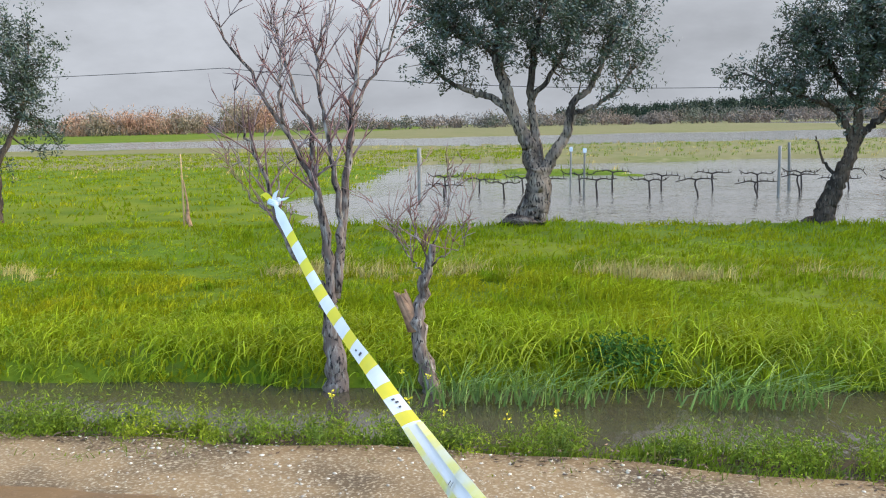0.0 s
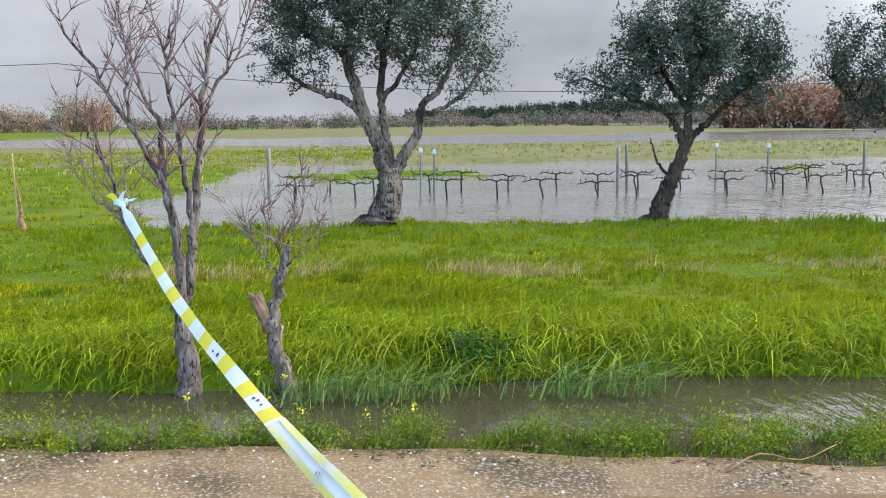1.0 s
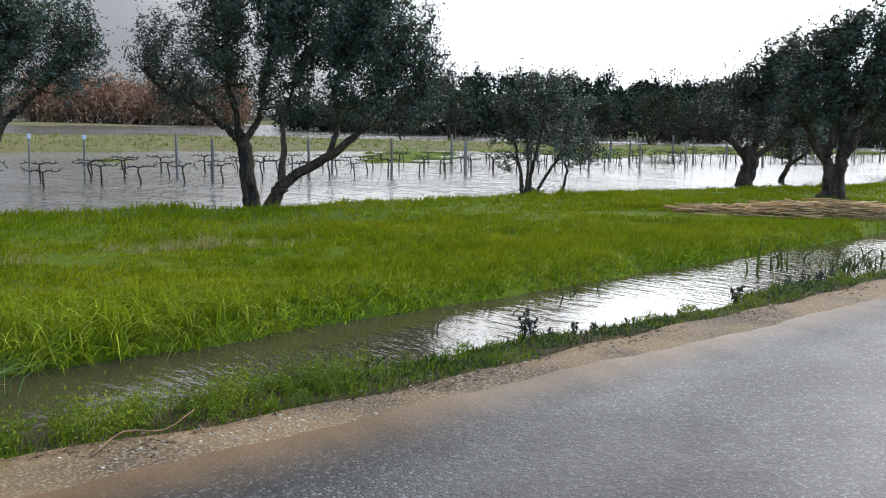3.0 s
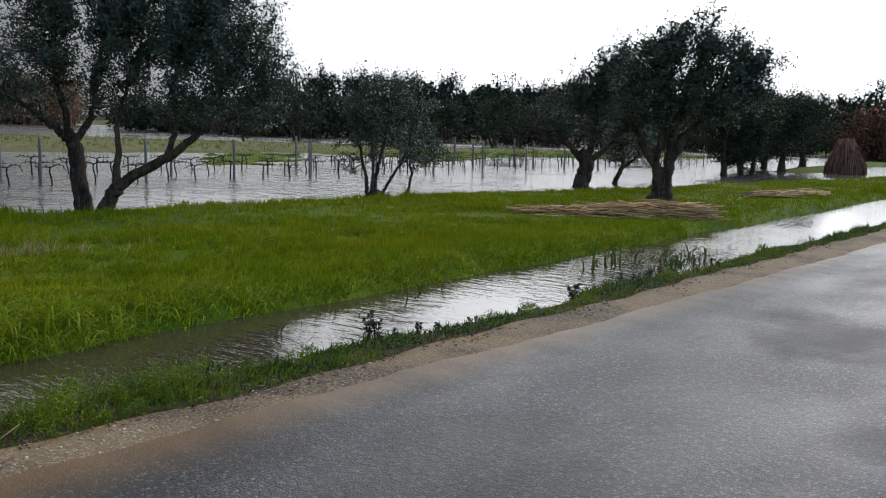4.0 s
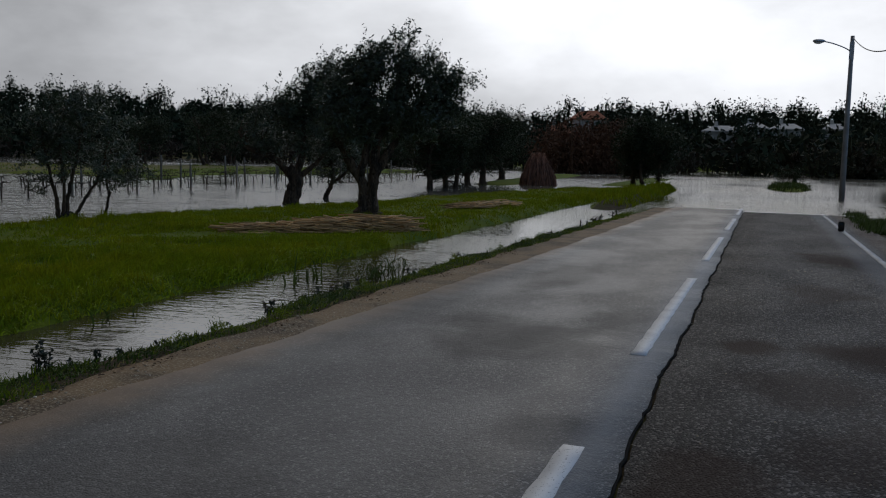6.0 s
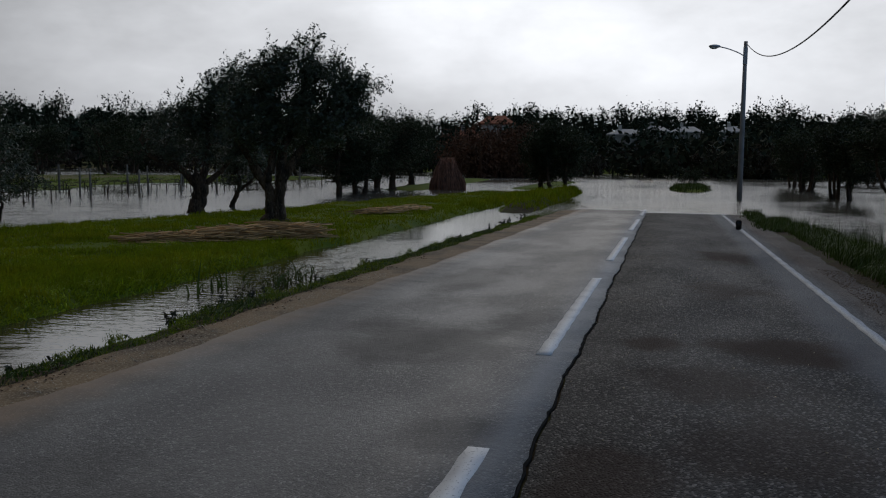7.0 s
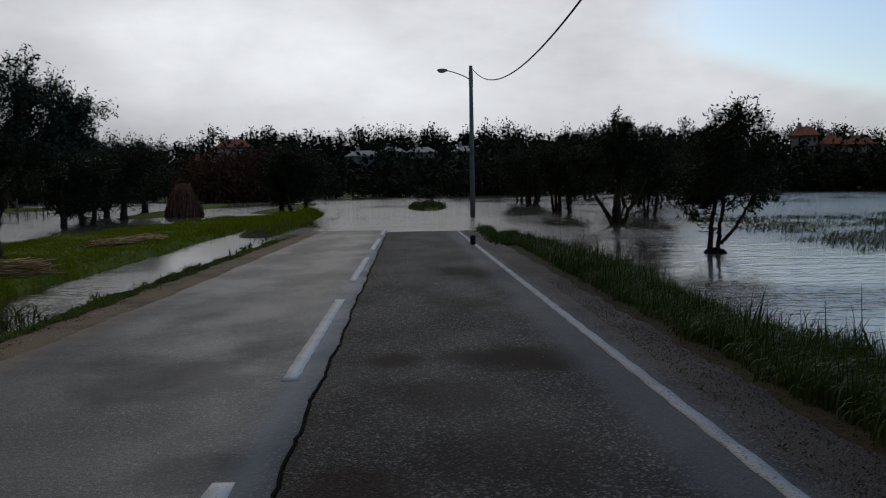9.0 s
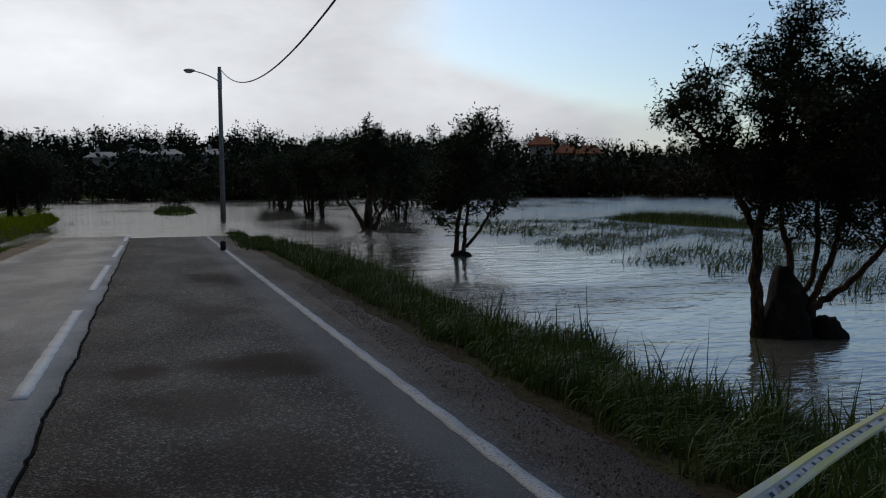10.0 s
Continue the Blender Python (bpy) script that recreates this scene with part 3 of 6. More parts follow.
# ---- ground, water, road ----
def spread(edges):
    return np.unique(np.concatenate([np.arange(a, b, s) for a, b, s in edges] + [[edges[-1][1]]]))


gx = spread([(-2500, -600, 200), (-600, -100, 25), (-100, -24, 3), (-24, -8, 0.8), (-8, 16, 0.28), (16, 48, 0.55), (48, 110, 1.5), (110, 300, 8), (300, 700, 25), (700, 2500, 200)])
gy = spread([(-2500, -600, 200), (-600, -100, 25), (-100, -28, 3), (-28, -8, 0.8), (-8, -2.5, 0.22), (-2.5, 4.1, 0.6), (4.1, 8.2, 0.12), (8.2, 20, 0.35), (20, 60, 0.9), (60, 120, 2.5), (120, 300, 8), (300, 700, 25), (700, 2500, 200)])
GX, GY = np.meshgrid(gx, gy, indexing="ij")
gv = np.stack([GX, GY, land(GX, GY)], -1).reshape(-1, 3)
ny = len(gy)
gi = (np.arange(len(gx) - 1)[:, None] * ny + np.arange(ny - 1)[None]).ravel()
cx, cy = gv[gi, 0], gv[gi, 1]
zone = np.where((gv[gi, 2] > 0.35) & (np.hypot(cx, cy) > 90), 1, 0)
zone = np.where((zone == 0) & (cy > 44) & (cx > -70), 2, zone)
zone = np.where((cy > -6) & (cy < 6.2) & (cx > -60) & (cx < 60), 3, zone)
ground = new("ground", fast_mesh("ground", gv, np.stack([gi, gi + ny, gi + ny + 1, gi + 1], 1), [M_EARTH, M_FOREST, M_SEDGEFIELD, M_VERGE], mat_index=zone, smooth=True))
tagged(ground, "wet green meadow and flooded fields reaching to wooded hills", "ground", kind="structure")

wx, wy = (-2400.0, 60.0, 2400.0), (-2400.0, 4.2, 7.4, 2400.0)
wv = np.array([(x, y, 0.0) for x in wx for y in wy])
wf = np.array([(4 * i + j, 4 * i + 4 + j, 4 * i + 5 + j, 4 * i + 1 + j) for i in range(2) for j in range(3)])
water = new("water", fast_mesh("water", wv, wf, [M_WATER, M_DITCH], mat_index=[0, 1, 0, 0, 0, 0]))
water.location = (0, 0, W)
tagged(water, "brown-grey rippled flood water over fields and ditch", "water", kind="structure")


def ribbon(name, xs, left, right, dz, mat, label, thick=0.05, kind="structure", parent=None, steps=4):
    """A slab along x between two side lines, lying dz over the road's fall, with real sides."""
    xs = np.asarray(xs, float)
    l, r = np.asarray(left, float) * np.ones(len(xs)), np.asarray(right, float) * np.ones(len(xs))
    rows = [np.stack([xs, r + (l - r) * k / steps, road_z(xs) + dz], 1) for k in range(steps + 1)]
    top = np.stack(rows, 1)
    low = top[:, [0, -1]] - np.array([0, 0, thick])
    v = np.concatenate([top.reshape(-1, 3), low.reshape(-1, 3)])
    m, n = steps + 1, len(xs)
    q = []
    for i in range(n - 1):
        for k in range(steps):
            q.append((i * m + k, (i + 1) * m + k, (i + 1) * m + k + 1, i * m + k + 1))
        o = n * m
        q.append((o + 2 * i, o + 2 * i + 2, (i + 1) * m, i * m))
        q.append((i * m + m - 1, (i + 1) * m + m - 1, o + 2 * i + 3, o + 2 * i + 1))
    q.append((m - 1, n * m + 1, n * m, 0))
    q.append(((n - 1) * m, n * m + 2 * n - 2, n * m + 2 * n - 1, (n - 1) * m + m - 1))
    quads = np.array([f for f in q if len(f) == 4])
    ob = new(name, fast_mesh(name, v, quads, mat))
    if parent:
        ob.parent = parent
        if label:
            tagged(ob, label)
    else:
        tagged(ob, label, name.replace("_", " "), kind=kind)
    return ob


def seam(x):
    """The ragged joint between the two surfacings."""
    return 0.55 + 0.0165 * x + 0.003 * np.sin(x * 41 + 2 * np.sin(x * 13)) + 0.012 * np.sin(x * 1.1) + 0.012 * np.sin(x * 3.7 + 1) + 0.004 * np.sin(x * 11) + 0.006 * np.sin(x * 23) + 0.007 * np.sin(x * 137) * np.sin(x * 2.3)


RX = np.concatenate([np.arange(-40, -4, 2.0), np.arange(-4, 40, 0.12), np.arange(40, 75, 1.0)])
left_edge = np.interp(RX, [-10, 3, 7, 15, 40], [4.1, 4.0, 3.85, 3.7, 3.7]) + 0.02 * np.sin(RX * 1.7) + 0.015 * np.sin(RX * 4.3) + 0.01 * np.sin(RX * 13)
right_edge = -2.85 + 0.012 * RX + 0.03 * np.sin(RX * 2.3) + 0.02 * np.sin(RX * 7.1)
road = ribbon("road", RX, left_edge, seam(RX), 0.022, M_ASPHALT, "wet grey resurfaced asphalt lane sloping into flood water", 0.08)
road_old = ribbon("road", RX, seam(RX) - 0.03, right_edge, 0.006, M_ASPHALT_OLD, "coarse dark worn asphalt lane with wet sheen", 0.07)
joint = ribbon("trim", RX, seam(RX) + 0.003, seam(RX) - 0.006 - 0.016 * np.random.default_rng(3).random(len(RX)), 0.010, M_CRACK, "dark ragged tar joint between the two asphalt lanes", 0.02, steps=1)
shoulder = ribbon("pavement", RX, np.interp(RX, [-10, -0.5, 0.6, 1.3, 2.3, 3.5, 5, 9, 60], [4.8, 4.8, 4.62, 4.5, 4.38, 4.33, 4.32, 4.32, 4.34]) + 0.03 * np.sin(RX * 1.3) + 0.03 * np.sin(RX * 5.1), left_edge - 0.12, 0.012, M_GRAVEL, "sandy pale gravel road shoulder", 0.09)

# painted lines
for a, b in ((-9.2, -3.5), (-0.8, 4.93), (7.6, 13.3), (16.0, 21.7), (24.4, 30.1), (32.8, 38.5)):
    xs = np.linspace(a, b, 30)
    y = 0.845 + 0.0115 * xs
    d = ribbon("trim", xs, y + 0.065 + 0.006 * np.sin(xs * 11), y - 0.065 + 0.006 * np.sin(xs * 13 + 1), 0.0262, M_WHITE, "worn white painted centre dash on wet asphalt", 0.004, steps=1)
xs = np.arange(-20, 40, 0.25)
y = -2.12 + 0.015 * xs
M_WORNLINE = material("worn_edge_paint", (0.44, 0.445, 0.45), 0.6, 0.25, [(1.6, (0.33, 0.335, 0.34), 0.48, 0.62), (60, (0.14, 0.14, 0.14), 0.54, 0.64)], [(80, 0.4)])
ribbon("trim", xs, y + 0.06 + 0.008 * np.sin(xs * 9), y - 0.055 + 0.008 * np.sin(xs * 7), 0.0102, M_WORNLINE, "worn white painted edge line on old asphalt", 0.004, steps=1)


# ---- trees ----
def grow(limbs, crown, rng, twigs, twig_len, skel, up=0.35, wind=(0.4, 0.1, 0.0)):
    """Side branches and twigs from main limbs inside a crown of lobes (centre, radii). Adds tubes to skel, returns leaf seats."""
    seats = []
    pts = np.concatenate([l[0][len(l[0]) // 3:] for l in limbs])
    rad = np.concatenate([l[1][len(l[0]) // 3:] for l in limbs])
    cw = np.array([np.prod(r) for _, r in crown])
    cw = cw / cw.sum()
    for _ in range(twigs):
        c, r = crown[rng.choice(len(crown), p=cw)]
        d = rng.standard_normal(3)
        d /= np.linalg.norm(d)
        goal = np.array(c) + d * np.array(r) * rng.random() ** 0.4
        dist = np.linalg.norm(pts - goal, axis=1) + 0.6 * rng.random(len(pts))
        k = int(np.argmin(dist))
        a = pts[k]
        L = np.linalg.norm(goal - a)
        mid = (a + goal) / 2 + np.array([0, 0, -up * 0.2 * L]) + rng.standard_normal(3) * 0.12 * L
        line = bend([a, mid, goal], 5)
        r0 = min(rad[k] * 0.55, 0.012 + 0.016 * L)
        skel.tube(line, np.linspace(r0, 0.004, 5), 3)
        sub = max(2, int(3 * L / twig_len))
        for _ in range(sub):
            u = 0.35 + 0.65 * rng.random()
            p = line[min(4, int(u * 4))] * (1 - (u * 4) % 1) + line[min(4, int(u * 4) + 1)] * ((u * 4) % 1)
            q = p + (rng.standard_normal(3) * 0.55 + np.array([wind[0] * .5, wind[1] * .5, 0.25])) * twig_len
            seats.append((p, q))
    return seats


def tree(name, at, label, trunks, crown, n_leaves, leaf, seed, bark, leafmat, twigs=90, twig_len=0.35, group="", base=None, sides=12, category="tree", wind=(0.5, 0.15, 0.0), knot=0.14, side_y=False):
    """trunks: rows of (points, first radius, last radius) in local metres; crown: lobes (centre, radii)."""
    rng = np.random.default_rng(seed)
    bearing = math.degrees(math.atan2(at[1], at[0]))
    t = thing(name, at, label, category, group, turn=bearing if side_y else bearing - 90)
    main = Mesher()
    limbs = []
    for pts, r0, r1 in trunks:
        n = max(6, 7 * len(pts))
        line = bend(pts, n)
        line[1:-1] += rng.standard_normal((n - 2, 3)) * 0.012 * (1 + r0)
        rad = np.linspace(r0, r1, n)
        if pts[0][2] < 0.05:
            rad[:3] *= np.array([1.8, 1.35, 1.12])
        main.tube(line, rad, sides, knot, rng)
        limbs.append((line, rad))
    part_mesh("trunk", main.mesh("trunk", bark), t)
    skel = Mesher()
    seats = grow(limbs, crown, rng, twigs, twig_len, skel, wind=wind)
    tagged(part_mesh("branchwork", skel.mesh("branchwork", bark), t), kind="stuff")
    if n_leaves:
        per = max(1, int(n_leaves / len(seats)))
        P = np.array([s[0] for s in seats])
        Q = np.array([s[1] for s in seats])
        u = rng.random((per, len(seats), 1)) ** 0.8
        c = (P + (Q - P) * u * 1.15 + np.clip(rng.standard_normal((per, len(seats), 3)), -1.4, 1.4) * twig_len * 0.19).reshape(-1, 3)
        v, q = leaves(c, leaf, rng, 0.1, 0.34, wind)
        tagged(part_mesh("crown", fast_mesh("crown", v, q, leafmat), t), kind="stuff")
    if base:
        part_mesh("root_burl", base, t, "dark knotted root burl")
    return t


def gz(x, y):
    return float(land(x, y))


OLIVE = "olive trees by the flooded vineyard"
# grey-green olive at the meadow's corner
tree("olive_tree", (-11.9, 18.5, gz(-11.9, 18.5) - 0.05), "grey-green olive tree with thin trunk on green meadow",
     [([(0, 0, 0), (0.1, 0, 0.7), (0.05, 0, 1.5), (-0.3, 0, 2.8)], 0.12, 0.05), ([(0.08, 0, 1.2), (0.6, 0.1, 2.2), (0.9, 0, 3.4)], 0.07, 0.03)],
     [((0.2, 0, 3.4), (1.5, 1.4, 1.4)), ((0.75, 0, 1.9), (0.95, 0.9, 0.85)), ((-0.9, 0.2, 2.4), (1.1, 1, 1.2)), ((0.6, 0, 2.9), (1.1, 1.0, 0.9))], 17000, 0.085, 11, M_BARK, M_OLIVE, 110, 0.32, OLIVE)
# gnarled olive, forked low
tree("olive_tree", (-0.45, 17.2, gz(-0.45, 17.2) - 0.1), "gnarled olive tree with forked lichened trunk beside flood water",
     [([(-0.02, 0, 0), (0.04, 0, 0.25), (0.14, 0, 0.6), (0.16, 0, 1.15)], 0.29, 0.21),
      ([(0.1, 0, 1.0), (-0.05, 0.05, 1.55), (-0.26, 0, 2.05), (-0.42, -0.1, 2.6), (-0.58, 0, 3.1), (-0.52, 0, 3.8), (-0.75, 0, 4.6)], 0.15, 0.04),
      ([(0.22, 0, 1.0), (0.45, 0, 1.4), (0.69, 0.1, 1.75), (0.78, 0, 2.25), (1.15, 0.1, 2.6), (1.4, 0, 3.3)], 0.12, 0.03),
      ([(0.14, 0, 1.1), (0.12, 0.2, 1.7), (0.03, 0.15, 2.3), (0.1, 0, 3.2), (0.3, 0, 4.3)], 0.11, 0.03),
      ([(-0.3, 0, 2.1), (-0.62, 0, 2.38), (-0.95, 0.1, 2.5), (-1.5, 0.1, 2.75), (-1.8, 0, 3.1)], 0.075, 0.025),
      ([(-0.56, 0, 3.1), (-0.85, 0.1, 3.4), (-1.2, 0.1, 3.5), (-1.6, 0, 3.9)], 0.05, 0.02),
      ([(0.74, 0.1, 2.1), (1.0, 0, 2.15), (1.45, 0, 2.4), (1.9, 0.1, 2.9)], 0.055, 0.02),
      ([(0.05, 0.1, 2.4), (0.4, 0.1, 2.8), (0.75, 0, 3.5), (0.8, 0, 4.2)], 0.05, 0.02)],
     [((-0.2, 0, 4.3), (2.2, 1.8, 1.4)), ((1.3, 0, 3.4), (1.15, 1.3, 1.1)), ((-1.6, 0, 3.4), (1.05, 1.2, 0.9)), ((-1.35, 0, 2.75), (0.55, 0.6, 0.4)), ((1.7, 0, 2.75), (0.6, 0.7, 0.4))],
     46000, 0.075, 12, M_OLIVETRUNK, M_OLIVE, 420, 0.26, OLIVE, sides=16, knot=0.15)
# leaning olive
tree("olive_tree", (4.8, 17.5, gz(4.8, 17.5) - 0.1), "leaning olive tree with dark rough trunk beside flood water",
     [([(0, 0, 0), (0.04, 0, 0.2), (0.1, 0, 0.5), (0.28, 0, 0.95), (0.45, 0, 1.4), (0.6, 0, 1.85)], 0.2, 0.095),
      ([(0.55, 0, 1.7), (0.53, 0, 2.2), (0.6, 0.1, 2.7), (0.72, 0, 3.3), (0.6, 0, 4.1)], 0.085, 0.025),
      ([(0.55, 0, 1.7), (0.85, 0, 1.95), (1.1, 0.1, 2.2), (1.5, 0, 2.6), (2.0, 0, 3.1)], 0.075, 0.02),
      ([(0.48, 0, 1.5), (0.3, 0, 2.0), (0.1, 0, 2.2), (-0.6, 0, 2.5), (-1.4, 0.1, 2.85)], 0.075, 0.02),
      ([(0.55, 0, 2.2), (0.2, 0.1, 2.7), (-0.1, 0, 3.3), (-0.4, 0, 3.7)], 0.05, 0.02),
      ([(0.25, 0, 0.9), (0.0, 0.1, 1.25), (-0.15, 0, 1.7)], 0.035, 0.012)],
     [((0.6, 0, 3.4), (1.65, 1.5, 1.15)), ((-0.95, 0, 2.9), (1.0, 1.0, 0.6)), ((1.6, 0, 2.8), (0.85, 0.9, 0.7)), ((0.0, 0, 1.8), (0.35, 0.4, 0.45))],
     36000, 0.075, 13, M_BARK, M_OLIVE, 360, 0.26, OLIVE, sides=14)
# twin-trunked olive
tree("olive_tree", (10.35, 17.2, gz(10.35, 17.2) - 0.1), "broad twin-trunked olive tree on grass by flood water",
     [([(-0.05, 0.05, 0), (-0.04, 0.1, 0.3), (-0.12, 0.1, 0.85), (-0.2, 0.1, 1.6), (-0.3, 0.1, 1.95)], 0.22, 0.12),
      ([(-0.25, 0.1, 1.8), (-0.6, 0.1, 2.1), (-1.1, 0, 2.5), (-1.7, 0, 2.75), (-2.2, 0, 3.2)], 0.085, 0.025),
      ([(-0.28, 0.1, 1.85), (-0.4, 0.1, 2.5), (-0.55, 0, 3.2), (-0.5, 0, 4.3)], 0.08, 0.025),
      ([(-0.25, 0.1, 1.8), (0.1, 0.1, 2.3), (0.25, 0, 3.2), (0.5, 0, 4.6)], 0.08, 0.025),
      ([(0.12, -0.05, 0), (0.26, -0.1, 0.25), (0.5, -0.25, 0.75), (0.8, -0.35, 1.1), (1.5, -0.6, 1.55), (2.2, -0.9, 2.2), (2.6, -1.0, 3.1)], 0.18, 0.04),
      ([(0.5, -0.25, 0.75), (0.58, -0.3, 1.4), (0.62, -0.2, 2.3), (0.95, 0, 3.4)], 0.09, 0.025),
      ([(1.5, -0.6, 1.55), (1.7, -0.6, 2.2), (1.65, -0.5, 2.9), (1.9, -0.5, 3.8)], 0.065, 0.02),
      ([(2.1, -0.85, 2.1), (2.8, -0.9, 2.4), (3.4, -0.9, 2.8)], 0.05, 0.02)],
     [((-0.7, 0, 3.6), (2.0, 1.7, 1.4)), ((1.8, -0.6, 3.9), (2.0, 1.6, 1.5)), ((3.1, -0.9, 3.4), (1.35, 1.2, 1.2)), ((0.8, -0.3, 4.9), (2.6, 1.7, 1.3)), ((2.2, -0.4, 4.4), (1.7, 1.5, 1.3)), ((0.6, -0.2, 3.3), (1.4, 1.2, 0.9)), ((2.6, -0.9, 2.6), (1.3, 1.0, 0.6)), ((-1.7, 0, 2.6), (0.6, 0.6, 0.4))],
     120000, 0.078, 14, M_BARK, M_OLIVE, 960, 0.28, OLIVE, sides=14)

# small many-stemmed tree over a burl
def burl(r, h, seed, mat, lobes=7):
    rng = np.random.default_rng(seed)
    bm = bmesh.new()
    bmesh.ops.create_icosphere(bm, subdivisions=4, radius=1.0)
    dirs = rng.standard_normal((lobes, 3))
    dirs /= np.linalg.norm(dirs, axis=1)[:, None]
    for v in bm.verts:
        n = np.array(v.co)
        k = 1 + 0.22 * np.max(dirs @ n) ** 3 + 0.30 * noise.noise(v.co * 1.7 + Vector((seed, 0, 0))) + 0.12 * noise.noise(v.co * 5)
        v.co = Vector((n[0] * r * k, n[1] * r * k, max(-0.25, n[2] * k) * h))
    me = bpy.data.meshes.new("root_burl")
    bm.to_mesh(me)
    bm.free()
    me.materials.append(mat)
    me.polygons.foreach_set("use_smooth", np.ones(len(me.polygons), dtype=bool))
    return me


tree("olive_tree", (17.7, 16.0, gz(17.7, 16.0) - 0.05), "small olive regrowth on thin stems from a dark burl",
     [([(-0.15, 0, 0), (-0.2, 0, 0.7), (-0.35, 0, 1.4), (-0.5, 0, 2.4)], 0.06, 0.02), ([(0.0, 0.1, 0), (0.05, 0.1, 0.8), (0.25, 0, 1.7), (0.5, 0, 2.9)], 0.06, 0.02), ([(0.1, 0, 0.1), (0.4, 0, 0.7), (0.8, 0.1, 1.4), (1.0, 0, 2.2)], 0.05, 0.02), ([(-0.1, 0, 0.1), (-0.02, -0.1, 1.0), (-0.1, 0, 2.0), (0.05, 0, 3.2)], 0.05, 0.015)],
     [((0.0, 0, 2.3), (1.15, 1.0, 1.0)), ((0.6, 0, 2.7), (0.8, 0.8, 0.8)), ((-0.5, 0, 1.5), (0.7, 0.6, 0.5)), ((0.9, 0, 1.5), (0.6, 0.6, 0.5))], 13000, 0.085, 21, M_BARK, M_OLIVE, 120, 0.3, OLIVE, burl(0.36, 0.42, 3, M_STUMP))
tree("olive_sapling", (20.0, 16.6, gz(20.0, 16.6) - 0.05), "slender olive sapling at the water's edge",
     [([(0, 0, 0), (-0.12, 0, 0.5), (-0.05, 0, 1.0), (-0.1, 0, 1.7), (0.1, 0, 2.4)], 0.045, 0.012)],
     [((0, 0, 2.0), (0.75, 0.7, 0.8)), ((0.5, 0, 1.6), (0.6, 0.5, 0.5))], 3500, 0.09, 22, M_BARK, M_OLIVE, 50, 0.28, OLIVE)
# wind-combed olives further along the meadow
tree("olive_tree", (28.4, 15.9, gz(28.4, 15.9) - 0.1), "dark thick-trunked olive tree by the flooded vineyard",
     [([(-0.1, 0, 0), (0.0, 0, 0.6), (0.15, 0, 1.3), (-0.1, 0, 1.7)], 0.33, 0.2), ([(0.1, 0, 1.3), (-0.6, 0, 2.0), (-1.4, 0, 2.3), (-1.8, 0, 2.9)], 0.14, 0.03), ([(0.1, 0, 1.3), (0.4, 0, 2.2), (0.4, 0, 3.4), (0.5, 0, 4.3)], 0.14, 0.03), ([(0.15, 0, 1.3), (0.9, 0, 1.9), (1.4, 0, 2.6)], 0.12, 0.03)],
     [((-0.7, 0, 3.2), (1.0, 1.0, 1.0)), ((0.2, 0, 4.1), (1.1, 1.0, 1.0)), ((1.2, 0, 4.6), (1.1, 1.0, 1.0)), ((1.4, 0, 3.1), (1.5, 1.0, 1.0)), ((0.1, 0, 2.6), (1.5, 1.0, 0.7))], 30000, 0.11, 23, M_BARK, M_OLIVE, 260, 0.36, OLIVE, wind=(0.7, 0.1, 0.25))
tree("olive_tree", (32.2, 16.6, gz(32.2, 16.6) - 0.1), "small dark olive tree leaning over flood water",
     [([(0, 0, 0), (0.1, 0, 0.5), (0.35, 0, 1.2), (0.3, 0, 2.0)], 0.13, 0.05), ([(0.3, 0, 1.0), (0.9, 0, 1.5), (1.3, 0, 2.1)], 0.07, 0.02)],
     [((0.3, 0, 2.1), (1.2, 1.0, 0.9)), ((1.0, 0, 1.7), (0.7, 0.6, 0.4))], 5000, 0.11, 24, M_BARK, M_OLIVE, 70, 0.33, OLIVE)
tree("olive_tree", (23.4, 10.7, gz(23.4, 10.7) - 0.1), "tall wind-combed olive tree with split hollow trunk",
     [([(-0.12, 0, 0), (-0.08, 0, 0.5), (-0.15, 0, 1.0), (-0.55, 0, 1.7), (-0.9, 0, 2.4), (-1.1, 0, 3.3)], 0.2, 0.05), ([(0.14, 0, 0), (0.12, 0, 0.6), (0.2, 0, 1.2), (0.25, 0, 2.0), (0.6, 0, 2.9), (0.9, 0, 4.2)], 0.21, 0.05), ([(0.2, 0, 1.2), (0.7, 0, 2.0), (1.4, 0, 2.8), (2.0, 0, 3.5)], 0.13, 0.03), ([(-0.2, 0, 1.2), (0.0, 0, 2.1), (-0.1, 0, 3.2), (0.1, 0, 4.4)], 0.12, 0.03)],
     [((-0.6, 0, 3.3), (1.1, 1.2, 1.2)), ((0.4, 0, 4.1), (1.0, 1.0, 0.95)), ((1.05, 0, 4.75), (0.5, 0.6, 0.6)), ((1.5, 0, 3.8), (1.1, 1.0, 0.95)), ((2.35, 0, 3.85), (0.55, 0.6, 0.5)), ((1.2, 0, 2.9), (1.5, 1.2, 0.8)), ((-0.2, 0, 2.6), (1.3, 1.0, 0.6))], 52000, 0.10, 25, M_BARK, M_OLIVE, 520, 0.34, OLIVE, sides=11, wind=(0.7, 0.1, 0.25))


